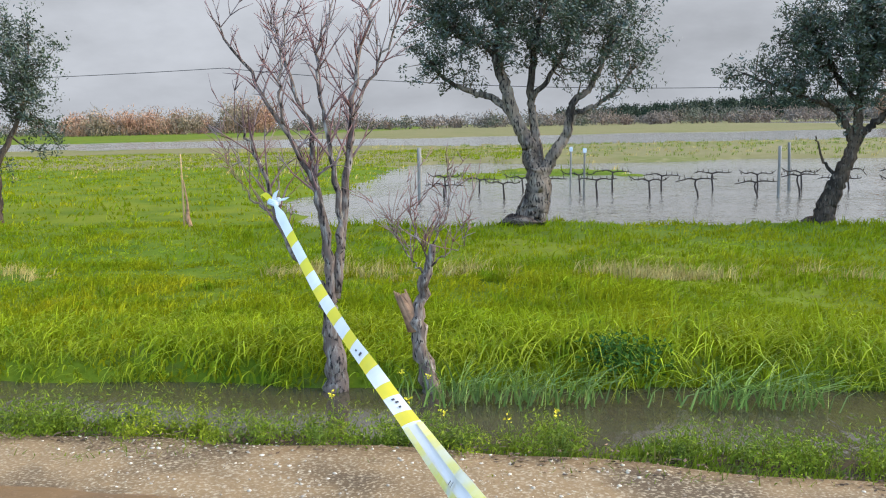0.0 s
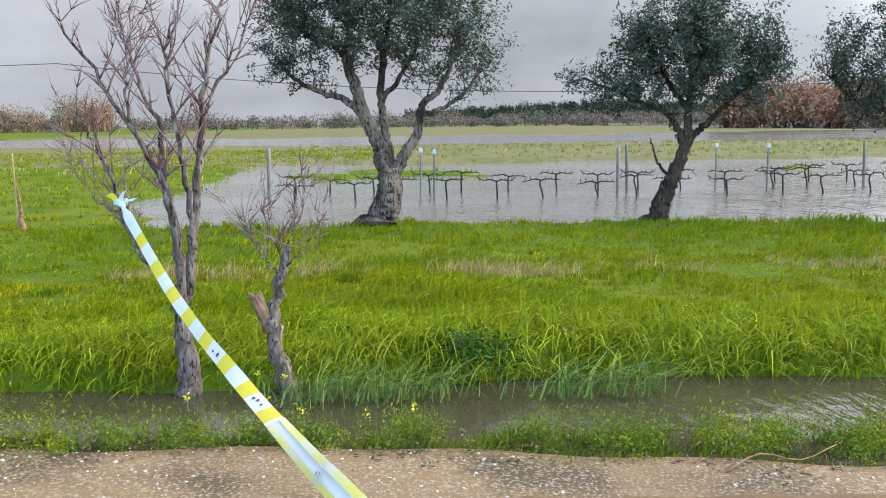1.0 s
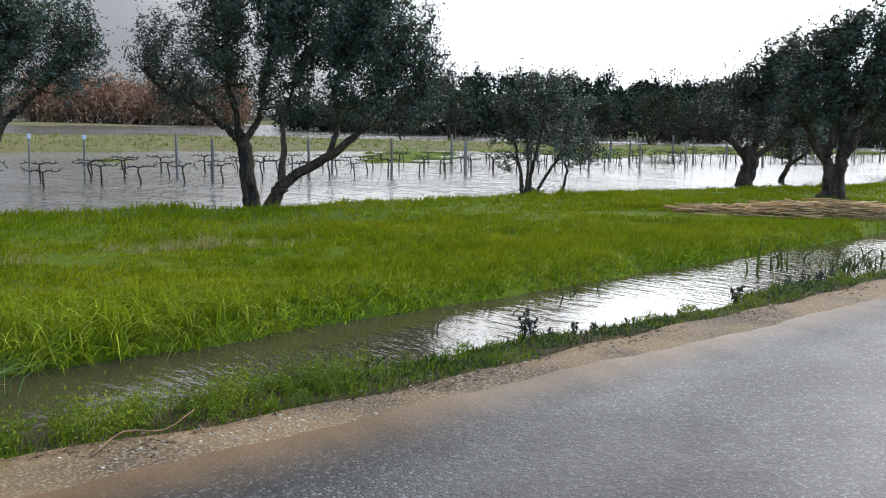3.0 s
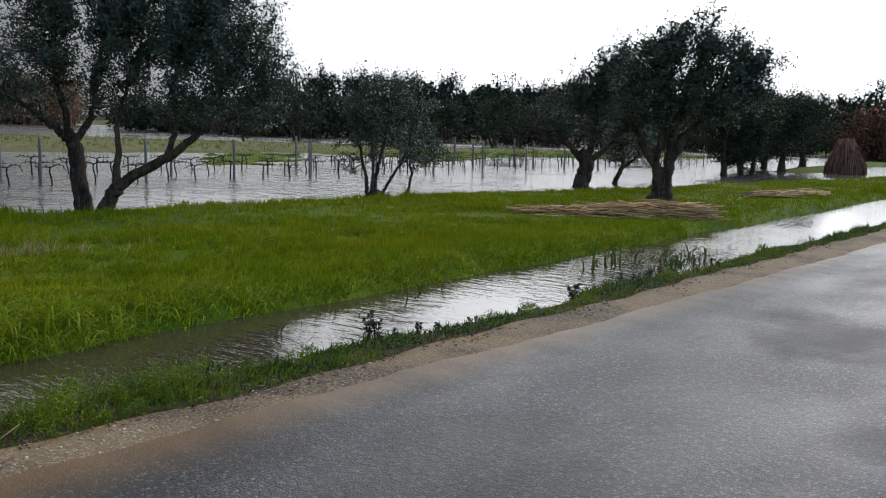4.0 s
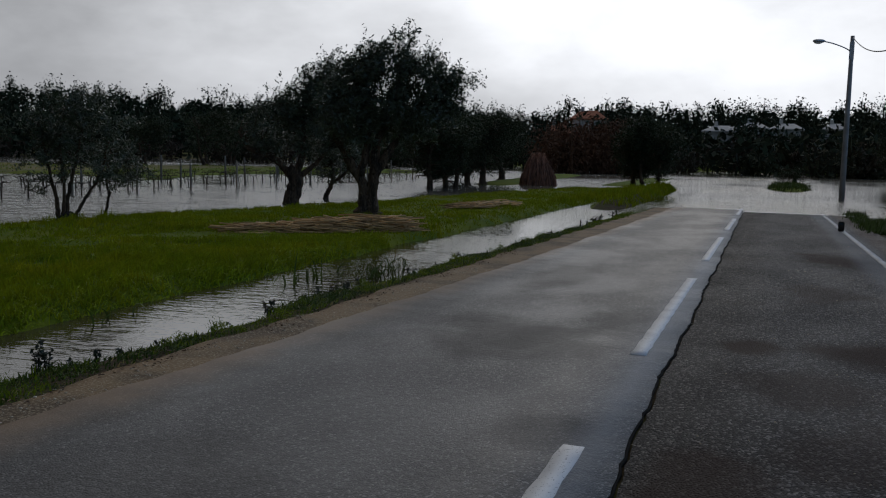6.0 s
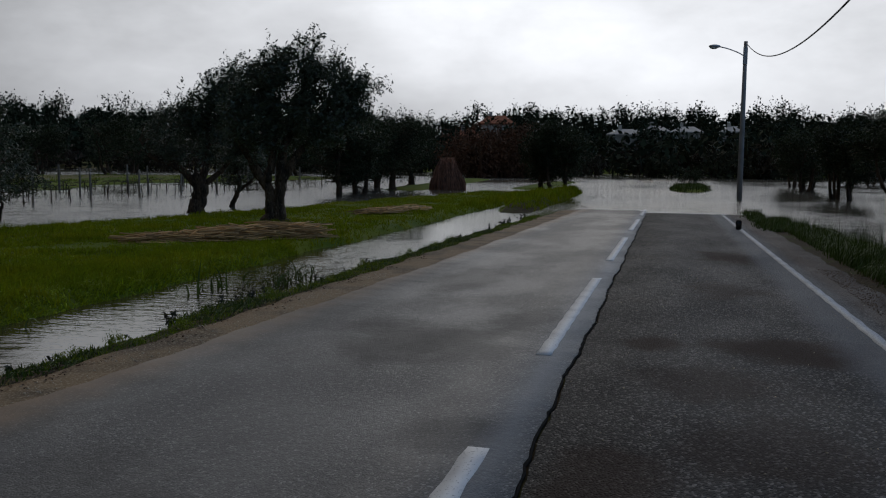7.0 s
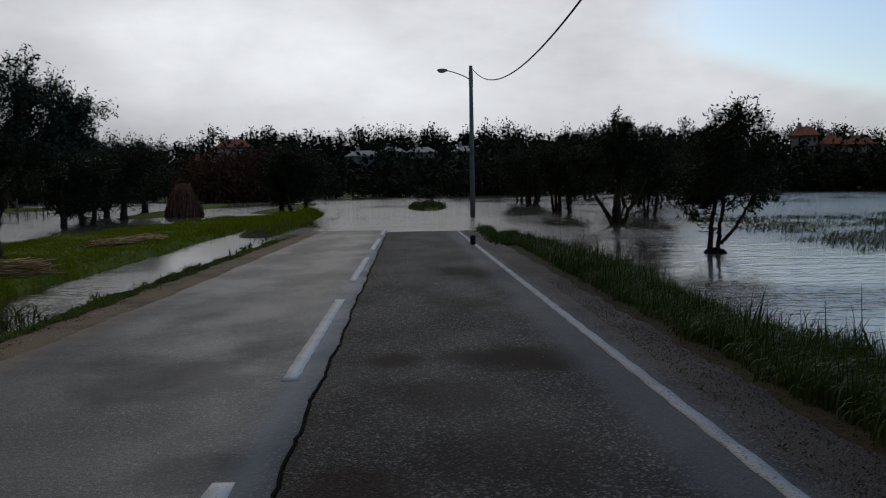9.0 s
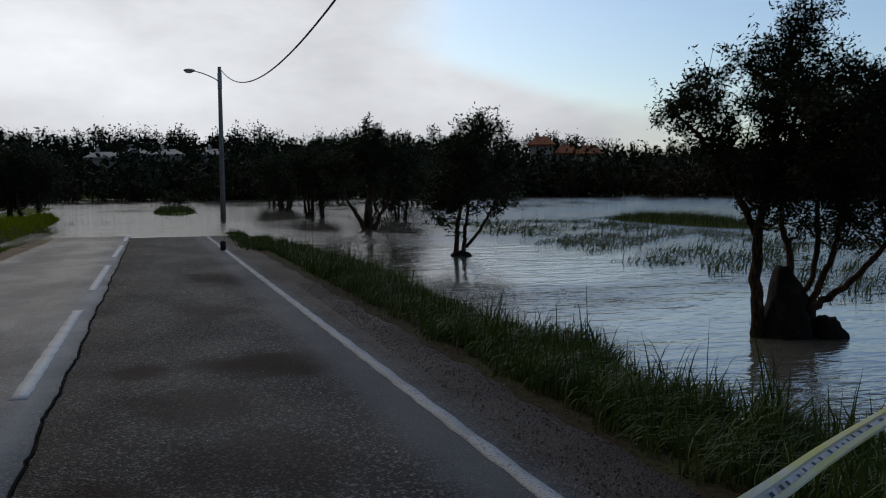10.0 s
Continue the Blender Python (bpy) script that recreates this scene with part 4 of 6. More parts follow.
def plain_olive(x, y, h, w, seed, n=6000, leaf=0.14, label="dark round olive tree standing by flood water", name="olive_tree", group=OLIVE, stems=2, mat=None):
    rng = np.random.default_rng(seed)
    tr = []
    for k in range(stems):
        a = rng.random() * 6.28 + k * 6.28 / stems
        o = 0.12 * w * (0 if stems == 1 else 1)
        tr.append(([(o * .5 * math.cos(a), o * .5 * math.sin(a), 0), (o * math.cos(a), o * math.sin(a), 0.15 * h), (0.15 * w * math.cos(a), 0.15 * w * math.sin(a), 0.4 * h), (0.25 * w * math.cos(a + .4), 0.2 * w * math.sin(a + .4), 0.75 * h)], 0.05 * h / stems ** 0.5, 0.02))
    cr = [((0, 0, 0.6 * h), (0.42 * w, 0.42 * w, 0.34 * h)), ((0, 0, 0.36 * h), (0.36 * w, 0.36 * w, 0.16 * h))]
    for k in range(4):
        a = rng.random() * 6.28
        cr.append(((0.27 * w * math.cos(a), 0.27 * w * math.sin(a), (0.5 + 0.3 * rng.random()) * h), (0.26 * w, 0.26 * w, 0.2 * h)))
    return tree(name, (x, y, max(gz(x, y), W - 0.25) - 0.1), label, tr, cr, n, leaf, seed, M_BARK, mat or M_OLIVE, max(50, int(n / 70)), 0.09 * w + 0.1, group, sides=7)


# these olives take the darkened leaf colour for their backlit crowns
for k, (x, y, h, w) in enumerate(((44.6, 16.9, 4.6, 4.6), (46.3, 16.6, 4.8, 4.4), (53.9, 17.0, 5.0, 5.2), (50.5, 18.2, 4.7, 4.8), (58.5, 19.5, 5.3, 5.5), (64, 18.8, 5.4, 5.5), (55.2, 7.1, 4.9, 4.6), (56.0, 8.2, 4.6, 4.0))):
    plain_olive(x, y, h, w, 40 + k, 13000, 0.15, stems=2 if k in (1, 6) else 1, mat=M_DIMLEAF)
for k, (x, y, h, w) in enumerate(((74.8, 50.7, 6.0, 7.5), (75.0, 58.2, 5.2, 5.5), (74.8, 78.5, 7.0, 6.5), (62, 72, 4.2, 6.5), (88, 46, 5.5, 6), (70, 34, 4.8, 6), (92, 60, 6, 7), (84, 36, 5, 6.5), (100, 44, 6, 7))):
    plain_olive(x, y, h, w, 60 + k, 3500, 0.26, "round dark olive tree far across the flood", group="far olive trees", mat=M_DIMLEAF)

# trees standing in the flood on the other side of the road
FLOODED = "trees standing in flood water"
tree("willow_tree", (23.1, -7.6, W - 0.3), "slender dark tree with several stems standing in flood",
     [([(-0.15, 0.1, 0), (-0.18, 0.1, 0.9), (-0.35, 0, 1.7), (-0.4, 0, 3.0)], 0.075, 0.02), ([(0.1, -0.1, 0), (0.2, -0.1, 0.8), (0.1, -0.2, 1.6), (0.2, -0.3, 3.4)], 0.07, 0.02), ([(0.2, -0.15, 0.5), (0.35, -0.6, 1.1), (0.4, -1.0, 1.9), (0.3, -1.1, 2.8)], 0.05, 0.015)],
     [((0, -0.1, 2.6), (1.2, 1.3, 1.1)), ((0.1, -0.6, 3.4), (0.9, 0.9, 0.9)), ((0.1, -0.9, 1.9), (0.9, 0.9, 0.7)), ((-0.1, 0.6, 1.9), (0.8, 0.7, 0.6))], 17000, 0.1, 31, M_BARK, M_DIMLEAF, 150, 0.32, FLOODED, burl(0.3, 0.42, 5, M_STUMP), wind=(0.2, -0.7, 0.2), side_y=True)
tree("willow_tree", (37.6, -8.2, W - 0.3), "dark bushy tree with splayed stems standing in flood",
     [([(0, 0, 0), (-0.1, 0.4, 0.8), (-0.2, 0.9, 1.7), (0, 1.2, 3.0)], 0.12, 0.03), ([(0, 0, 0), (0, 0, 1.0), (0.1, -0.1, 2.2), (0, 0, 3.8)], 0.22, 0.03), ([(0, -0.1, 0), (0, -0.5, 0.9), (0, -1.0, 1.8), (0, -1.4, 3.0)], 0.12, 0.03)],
     [((0, 0, 3.2), (1.7, 1.9, 1.4)), ((0, -1.2, 3.3), (1.1, 1.1, 1.1)), ((0, 1.3, 2.6), (1.1, 1.1, 0.9)), ((0, -0.2, 4.3), (1.0, 1.0, 0.8))], 17000, 0.13, 32, M_BARK, M_DIMLEAF, 160, 0.36, FLOODED, wind=(0.2, -0.7, 0.2), side_y=True)
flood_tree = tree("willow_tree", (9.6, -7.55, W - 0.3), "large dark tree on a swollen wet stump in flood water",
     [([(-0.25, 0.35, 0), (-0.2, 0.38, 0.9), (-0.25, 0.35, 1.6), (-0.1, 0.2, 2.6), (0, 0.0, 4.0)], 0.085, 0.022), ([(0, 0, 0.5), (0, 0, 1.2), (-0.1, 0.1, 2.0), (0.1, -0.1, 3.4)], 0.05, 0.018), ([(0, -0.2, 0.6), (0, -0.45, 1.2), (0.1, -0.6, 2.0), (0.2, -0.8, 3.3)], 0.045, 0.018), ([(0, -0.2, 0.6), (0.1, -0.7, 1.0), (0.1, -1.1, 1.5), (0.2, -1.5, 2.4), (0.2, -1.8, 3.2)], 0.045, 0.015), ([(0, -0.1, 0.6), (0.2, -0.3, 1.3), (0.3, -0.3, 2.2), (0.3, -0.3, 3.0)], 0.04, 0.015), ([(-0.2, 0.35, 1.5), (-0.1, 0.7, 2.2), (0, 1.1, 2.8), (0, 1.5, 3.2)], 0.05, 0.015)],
     [((0, -0.3, 2.7), (1.3, 1.4, 0.95)), ((0.1, 0.05, 3.7), (0.6, 0.6, 0.75)), ((0.1, -0.15, 4.35), (0.4, 0.35, 0.45)), ((0.2, -1.35, 3.15), (1.0, 0.95, 0.8)), ((0, 0.8, 3.3), (0.65, 0.65, 0.7)), ((0, 1.4, 3.05), (0.45, 0.55, 0.45)), ((0, 0.9, 2.5), (0.6, 0.6, 0.5)), ((0, -1.0, 1.95), (1.0, 1.4, 0.55)), ((0.1, -2.1, 2.7), (1.0, 1.0, 1.1)), ((-0.1, 0.35, 2.2), (0.6, 0.6, 0.5)), ((0.1, -0.45, 3.2), (0.7, 0.7, 0.6))], 110000, 0.064, 33, M_BARK, M_DIMLEAF, 700, 0.26, FLOODED, burl(0.31, 0.95, 6, M_STUMP, 12), wind=(0.2, -0.8, 0.4), knot=0.1, side_y=True)
foot = part_mesh("root_foot", burl(0.24, 0.5, 9, M_STUMP, 9), flood_tree)
foot.location = (0.05, -0.42, 0.0)
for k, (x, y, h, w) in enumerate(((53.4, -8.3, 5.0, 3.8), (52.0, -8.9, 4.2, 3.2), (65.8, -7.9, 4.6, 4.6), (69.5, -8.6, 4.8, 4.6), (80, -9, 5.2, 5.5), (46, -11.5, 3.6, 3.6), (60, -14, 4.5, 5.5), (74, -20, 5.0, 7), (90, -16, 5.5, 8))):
    plain_olive(x, y, h, w, 80 + k, 9000, 0.16, "dark bushy tree with many stems standing in flood", "willow_tree", FLOODED, 4, M_DIMLEAF)
plain_olive(68.5, -0.7, 1.3, 2.8, 95, 2500, 0.12, "low dark bush on a grass island in the flood", "bush", "", 4, M_DIMLEAF)


# ---- far woods, brush and houses ----
def scatter_woods(name, label, n, az_range, r_of, h_range, w_ratio, clumps, size, mat, seed, ratio=0.5, wind=(0.1, 0, 0.3), tuft=0.0, trunk=True):
    rng = np.random.default_rng(seed)
    C, T = [], Mesher()
    for _ in range(n):
        az = radians(az_range[0] + (az_range[1] - az_range[0]) * rng.random())
        r = r_of(math.degrees(az), rng)
        x, y = r * math.cos(az), r * math.sin(az)
        h = h_range[0] + (h_range[1] - h_range[0]) * rng.random() ** 1.4
        z = max(gz(x, y), W) - 0.2
        w = h * w_ratio * (0.7 + 0.6 * rng.random())
        d = rng.standard_normal((clumps, 3))
        d /= np.linalg.norm(d, axis=1)[:, None]
        rad = rng.random((clumps, 1)) ** 0.45
        lobes = 1 + 0.3 * np.sin(3 * np.arctan2(d[:, 1:2], d[:, 0:1]) + rng.random() * 6) * np.cos(2.5 * d[:, 2:3] + rng.random() * 6)
        lo = 0.5 * rng.random() if rng.random() < tuft else 0.0
        c = d * rad * lobes * np.array([w / 2, w / 2, h * (1 - lo) / 2]) + np.array([x, y, z + h * (1 + lo) / 2])
        C.append(c)
        if trunk:
            T.tube(np.array([(x, y, z - 0.5), (x + 0.1 * w * rng.standard_normal(), y, z + h * 0.5), (x + 0.15 * w * rng.standard_normal(), y, z + h * 0.9)]), (0.02 * h + 0.05, 0.015 * h + .03, 0.03), 4)
    v, q = leaves(np.concatenate(C), size, rng, 0, ratio, wind)
    if trunk:
        T.add(v, q)
        me = T.mesh(name, mat, smooth=False)
    else:
        me = fast_mesh(name, v, q, mat)
    return tagged(new(name, me), label, "woods", kind="stuff")


def ring(a, b):
    return lambda az, rng: (a + (b - a) * rng.random()) * float(np.interp(az, [-60, -40, 20, 45, 60], [1.0, 1.0, 1.0, 1.1, 1.35]))


scatter_woods("far_woods", "dark mixed woods along the far shore of the flood", 420, (-50, 57), ring(120, 165), (4.5, 8.5), 0.8, 130, 0.8, M_WOODS, 101)
scatter_woods("far_woods", "dense dark undergrowth on the far wooded slope", 760, (-52, 57), ring(116, 240), (3.5, 6.2), 1.6, 110, 1.15, M_WOODS, 110, trunk=False)
scatter_woods("far_woods", "dark eucalyptus and pine on the far ridge", 640, (-50, 57), ring(175, 265), (5, 9), 0.5, 150, 0.6, M_WOODS, 102, tuft=0.7)
scatter_woods("far_woods", "distant pine-covered hill beyond the flooded fields", 560, (70, 90), lambda az, rng: 520 + 260 * rng.random(), (7, 11), 0.7, 90, 1.4, M_WOODS, 103)
scatter_woods("far_brush", "bare reddish brush and willow beyond flooded fields", 150, (59, 71), lambda az, rng: 215 + 35 * rng.random(), (8, 13.0), 0.9, 420, 1.0, M_RUST, 104, 0.3, (0, 0, 0.7))
scatter_woods("far_brush", "low bare dark brush along the far shore", 170, (-45, 55), ring(112, 128), (2.5, 5), 1.3, 200, 0.7, M_DUSK, 105, 0.35, (0, 0, 0.6))
scatter_woods("far_brush", "red-brown bare thicket beside the far shore", 40, (8, 14), lambda az, rng: 100 + 10 * rng.random(), (4, 7), 0.9, 420, 0.5, M_REDBRUSH, 109, 0.35, (0, 0, 0.6))
scatter_woods("far_brush", "bare orange-brown poplar and willow scrub on the plain", 60, (111, 119), lambda az, rng: 380 + 60 * rng.random(), (7, 12), 0.9, 260, 1.4, M_RUST, 106, 0.2, (0, 0, 1.0))
scatter_woods("far_brush", "bare orange-brown poplar scrub on the plain", 26, (107, 110.5), lambda az, rng: 380 + 40 * rng.random(), (10, 17), 0.6, 300, 1.4, M_RUST, 107, 0.2, (0, 0, 1.0))
scatter_woods("far_woods", "low grey-brown scrub along the plain's horizon", 320, (70, 130), lambda az, rng: 400 + 140 * rng.random(), (4, 9), 1.7, 200, 1.3, M_HAZESCRUB, 108, 0.3, (0, 0, 0.6))


def house(at, turn, w, d, h, label, roof_h=1.9, tiles=None):
    t = thing("house", at, label, "house", "houses on the far hillside", turn=turn)
    bm = bmesh.new()
    bmesh.ops.create_cube(bm, size=1, matrix=Matrix.Translation((0, 0, h / 2 - 1)) @ Matrix.Diagonal((w, d, h + 2, 1)))
    part("wall", bm, M_WALLH, t)
    bm = bmesh.new()
    e = 0.5
    base = [bm.verts.new(c) for c in ((-w / 2 - e, -d / 2 - e, h), (w / 2 + e, -d / 2 - e, h), (w / 2 + e, d / 2 + e, h), (-w / 2 - e, d / 2 + e, h))]
    low = [bm.verts.new(v.co - Vector((0, 0, 0.2))) for v in base]
    ra, rb = bm.verts.new((-w / 4, 0, h + roof_h)), bm.verts.new((w / 4, 0, h + roof_h))
    for f in ((base[0], base[1], rb, ra), (base[1], base[2], rb), (base[2], base[3], ra, rb), (base[3], base[0], ra)):
        bm.faces.new(f)
    for i in range(4):
        bm.faces.new((low[i], low[(i + 1) % 4], base[(i + 1) % 4], base[i]))
    bm.faces.new(low[::-1])
    roof = part("roof", bm, tiles or M_ROOF, t)
    bm = bmesh.new()
    bmesh.ops.create_cube(bm, size=1, matrix=Matrix.Translation((w * 0.2, 0, h + roof_h * 0.9)) @ Matrix.Diagonal((0.6, 0.6, 1.6, 1)))
    part("chimney", bm, M_WALLH, roof)
    for k in range(max(2, int(w / 3))):
        for zz in ((1.4,) if h < 4.5 else (1.4, 4.2)):
            bm = bmesh.new()
            xk = -w / 2 + w * (k + 0.5) / max(2, int(w / 3))
            bmesh.ops.create_cube(bm, size=1, matrix=Matrix.Translation((xk, -d / 2, zz)) @ Matrix.Diagonal((1.0, 0.12, 1.2, 1)))
            part("window", bm, M_PANE, t)
    return t


def on_hill(az, r, lift=0.0):
    x, y = r * math.cos(radians(az)), r * math.sin(radians(az))
    return x, y, gz(x, y) + lift


for az, r, w, h, lift, lab in ((11.2, 168, 7, 5.5, 0.4, "two-storey house with terracotta roof on the hillside"), (13.0, 162, 5, 4.5, -0.5, "pale two-storey house with terracotta roof on the hillside"),
                               (8.2, 172, 5, 3, 0.8, "low pale farm building on the hillside"), (3.3, 172, 8, 2.4, 1.2, "long low pale farm building on the hillside"), (1.6, 172, 5, 2.8, 1.5, "low pale cottage on the hillside"),
                               (-0.2, 172, 6, 2.8, 1.5, "low pale cottage with dark windows on the hillside"), (-2.8, 174, 4, 2.8, 1.6, "small pale cottage on the hillside"), (-22.8, 165, 5.0, 4.6, 1.9, "tall house with terracotta roof above the woods"), (-24.3, 168, 4.5, 4.1, 1.0, "house with low roof above the woods"), (-25.6, 165, 6, 4.1, 1.2, "broad house with terracotta roof above the woods")):
    house(on_hill(az, r, lift), az + 90, w * 0.8, 4.5, h, lab, 1.0 if h < 4 else 1.5, M_WALLH if h < 4 else M_ROOF)

# conical stack of old cane
rng = np.random.default_rng(7)
stack = thing("cane_stack", (56.5, 14.2, gz(56.5, 14.2)), "conical reddish-brown stack of old cane on the meadow", "cane stack")
canes = Mesher()
for k in range(420):
    a = rng.random() * 6.28
    r0 = 1.15 * (0.75 + 0.35 * rng.random())
    top = np.array([0.18 * rng.standard_normal(), 0.18 * rng.standard_normal(), 2.0 + 0.35 * rng.random()])
    b = np.array([r0 * math.cos(a), r0 * math.sin(a), -0.1])
    canes.tube(bend([b, (b + top) / 2 + np.array([0.25 * math.cos(a), 0.25 * math.sin(a), 0.1]), top], 4), (0.03, 0.025, 0.02, 0.012), 4)
M_REDCANE = material("old_red_cane", (0.27, 0.12, 0.07), 0.8, 0.3, [(3, (0.12, 0.06, 0.04), 0.45, 0.7)], island=0.4)
tagged(part_mesh("cane_bundle", canes.mesh("cane_bundle", M_REDCANE), stack), kind="stuff")

# ---- flooded vineyard ----
def vine_mesh(seed):
    rng = np.random.default_rng(seed)
    t = Mesher()
    t.tube(bend([(0, 0, -0.35), (0.03 * rng.standard_normal(), 0.02, 0.1), (0.05 * rng.standard_normal(), 0, 0.4), (0, 0, 0.55)], 8), np.linspace(0.028, 0.022, 8), 5, 0.12, rng)
    arms = []
    for s in (-1, 1):
        m = Mesher()
        m.tube(bend([(0, 0, 0.53), (0.16 * s, 0.02, 0.55 + 0.05 * rng.random()), (0.35 * s, -0.02, 0.53 + 0.06 * rng.random()), (0.53 * s, 0.02 * rng.standard_normal(), 0.56 + 0.06 * rng.standard_normal())], 8), np.linspace(0.023, 0.011, 8), 5, 0.12, rng)
        for k in range(3):
            x = (0.12 + 0.16 * k) * s
            m.tube(np.array([(x, 0, 0.55), (x + 0.02 * rng.standard_normal(), 0.02, 0.63 + 0.04 * rng.random())]), (0.015, 0.006), 4)
        arms.append(m.mesh("arm", M_VINE))
    return t.mesh("trunk", M_VINE), arms


protos = [vine_mesh(s) for s in range(200, 205)]
rng = np.random.default_rng(8)
for row, (y0, x0, x1) in enumerate(((25.0, -2.8, 62), (27.4, -3.4, 62), (29.8, 12, 64), (32.2, 26, 66))):
    for k, x in enumerate(np.arange(x0, x1, 1.3)):
        y = y0 + 0.1 * rng.standard_normal()
        y -= 0.02 * max(0, x - 20)
        z = W - 0.06 + 0.05 * rng.standard_normal()
        v = thing("grapevine", (x + 0.12 * rng.standard_normal(), y, z), "pruned bare grapevine with two arms standing in flood", "grapevine", "vines in the flooded vineyard", turn=6 * rng.standard_normal())
        tm, arms = protos[rng.integers(5)]
        part_mesh("trunk", tm, v)
        for a in arms:
            part_mesh("arm", a, v)


def post(x, y, h, r, cap=False, lean=0.0):
    p = thing("vineyard_post", (x, y, W - 0.3), "weathered vineyard post with a white cap in flood water" if cap else "weathered wooden vineyard post standing in flood water", "post", "vineyard posts")
    rng = np.random.default_rng(int(abs(x * 97 + y * 13)))
    m = Mesher()
    m.tube(bend([(0, 0, -0.1), (0.3 * lean, 0, h / 2), (lean, 0.02, h + 0.3)], 7), np.linspace(r * 1.05, r * 0.92, 7), 8, 0.05, rng)
    part_mesh("shaft", m.mesh("shaft", M_POST), p)
    if cap:
        bm = bmesh.new()
        bmesh.ops.create_cube(bm, size=1, matrix=Matrix.Translation((lean, 0.02, h + 0.33)) @ Matrix.Diagonal((0.1, 0.09, 0.13, 1)))
        bmesh.ops.bevel(bm, geom=bm.edges[:], offset=0.015, segments=2, affect="EDGES")
        part("cap", bm, M_WHITE, p, "white plastic cap")
    return p


rng = np.random.default_rng(9)
for x in [5.74, 13.65, 17.1, 20.55] + list(np.arange(24.05, 62, 3.6)):
    post(x, 24.9 - 0.02 * max(0, x - 20), 1.22 + 0.12 * rng.random(), 0.046, False, 0.03 * rng.standard_normal())
for x in [6.6, 13.8, 19.85] + list(np.arange(26.5, 62, 5.5)):
    post(x, 27.4 - 0.02 * max(0, x - 20), 1.3 + 0.12 * rng.random(), 0.046, False, 0.03 * rng.standard_normal())
for x in np.arange(30, 66, 6.0):
    post(x, 32.0 - 0.02 * (x - 20), 1.3 + 0.15 * rng.random(), 0.06)
post(-3.75, 25.6, 1.42, 0.065)
for x, y in ((0.42, 26.5), (0.76, 25.1), (9.2, 27.2), (10.4, 26.3)):
    post(x, y, 1.25, 0.03, True, 0.02)

# split stake on the meadow
stake = thing("stake", (-7.25, 17.5, gz(-7.25, 17.5)), "thin split stake with torn brown bark on the meadow", "stake")
m = Mesher()
m.tube(bend([(0, 0, -0.1), (0.01, 0, 0.7), (0.0, 0, 1.45)], 6), np.linspace(0.022, 0.013, 6), 6, 0.08, rng)
part_mesh("shaft", m.mesh("shaft", M_CANE), stake)
m = Mesher()
m.tube(bend([(0.14, 0, -0.02), (0.07, 0, 0.2), (0.09, 0, 0.45), (0.03, 0, 0.95)], 8), (0.04, 0.045, 0.045, 0.04, 0.03, 0.02, 0.015, 0.008), 6, 0.25, rng)
part_mesh("torn_bark", m.mesh("torn_bark", M_TORN), stake, "torn brown bark")


# ---- bare tree and broken stump at the ditch ----
def shoots(m, line, rad, n, length, rng, lo=0.4, up=0.9, sub=2):
    for _ in range(n):
        k = int(len(line) * (lo + (1 - lo) * rng.random())) - 1
        p = line[k]
        L = length * (0.5 + rng.random())
        d = rng.standard_normal(3) * np.array([0.5, 0.5, 0.25]) + np.array([0, 0, up])
        d /= np.linalg.norm(d)
        q = p + d * L
        seg = bend([p, (p + q) / 2 + rng.standard_normal(3) * 0.06 * L, q], 5)
        r = min(rad[k] * 0.6, 0.011)
        m.tube(seg, np.linspace(r, 0.0025, 5), 5)
        for _ in range(sub):
            j = 1 + rng.integers(3)
            e = seg[j] + (d + rng.standard_normal(3) * 0.45) * L * 0.35
            m.tube(np.array([seg[j], (seg[j] + e) / 2 + rng.standard_normal(3) * 0.01, e]), (0.0045, 0.003, 0.0016), 4)


def bare_tree(name, at, label, limbs, seed, bark, twigs, twig_len, up=0.9):
    rng = np.random.default_rng(seed)
    t = thing(name, at, label, "tree")
    for i, (pts, r0, r1, tw) in enumerate(limbs):
        n = 4 * len(pts) + 2
        line = bend(pts, n)
        line[1:-1] += rng.standard_normal((n - 2, 3)) * 0.012
        rad = np.linspace(r0, r1 * 0.6, n) * (0.7 if i else 1.0) * (1 + 0.07 * rng.standard_normal(n))
        if pts[0][2] < 0.02:
            rad[:3] *= np.array([1.5, 1.25, 1.1])
        m = Mesher()
        m.tube(line, rad, 10 if r0 > 0.05 else 7, 0.11, rng)
        limb = part_mesh("trunk" if i == 0 else "limb", m.mesh("limb", bark), t)
        if tw:
            tm = Mesher()
            shoots(tm, line, rad, int(tw * 2.3), twig_len, rng, 0.4, up, 3)
            tagged(part_mesh("twigwork", tm.mesh("twigwork", M_TWIG), limb, "thin reddish bare twigs"), kind="stuff")
    return t


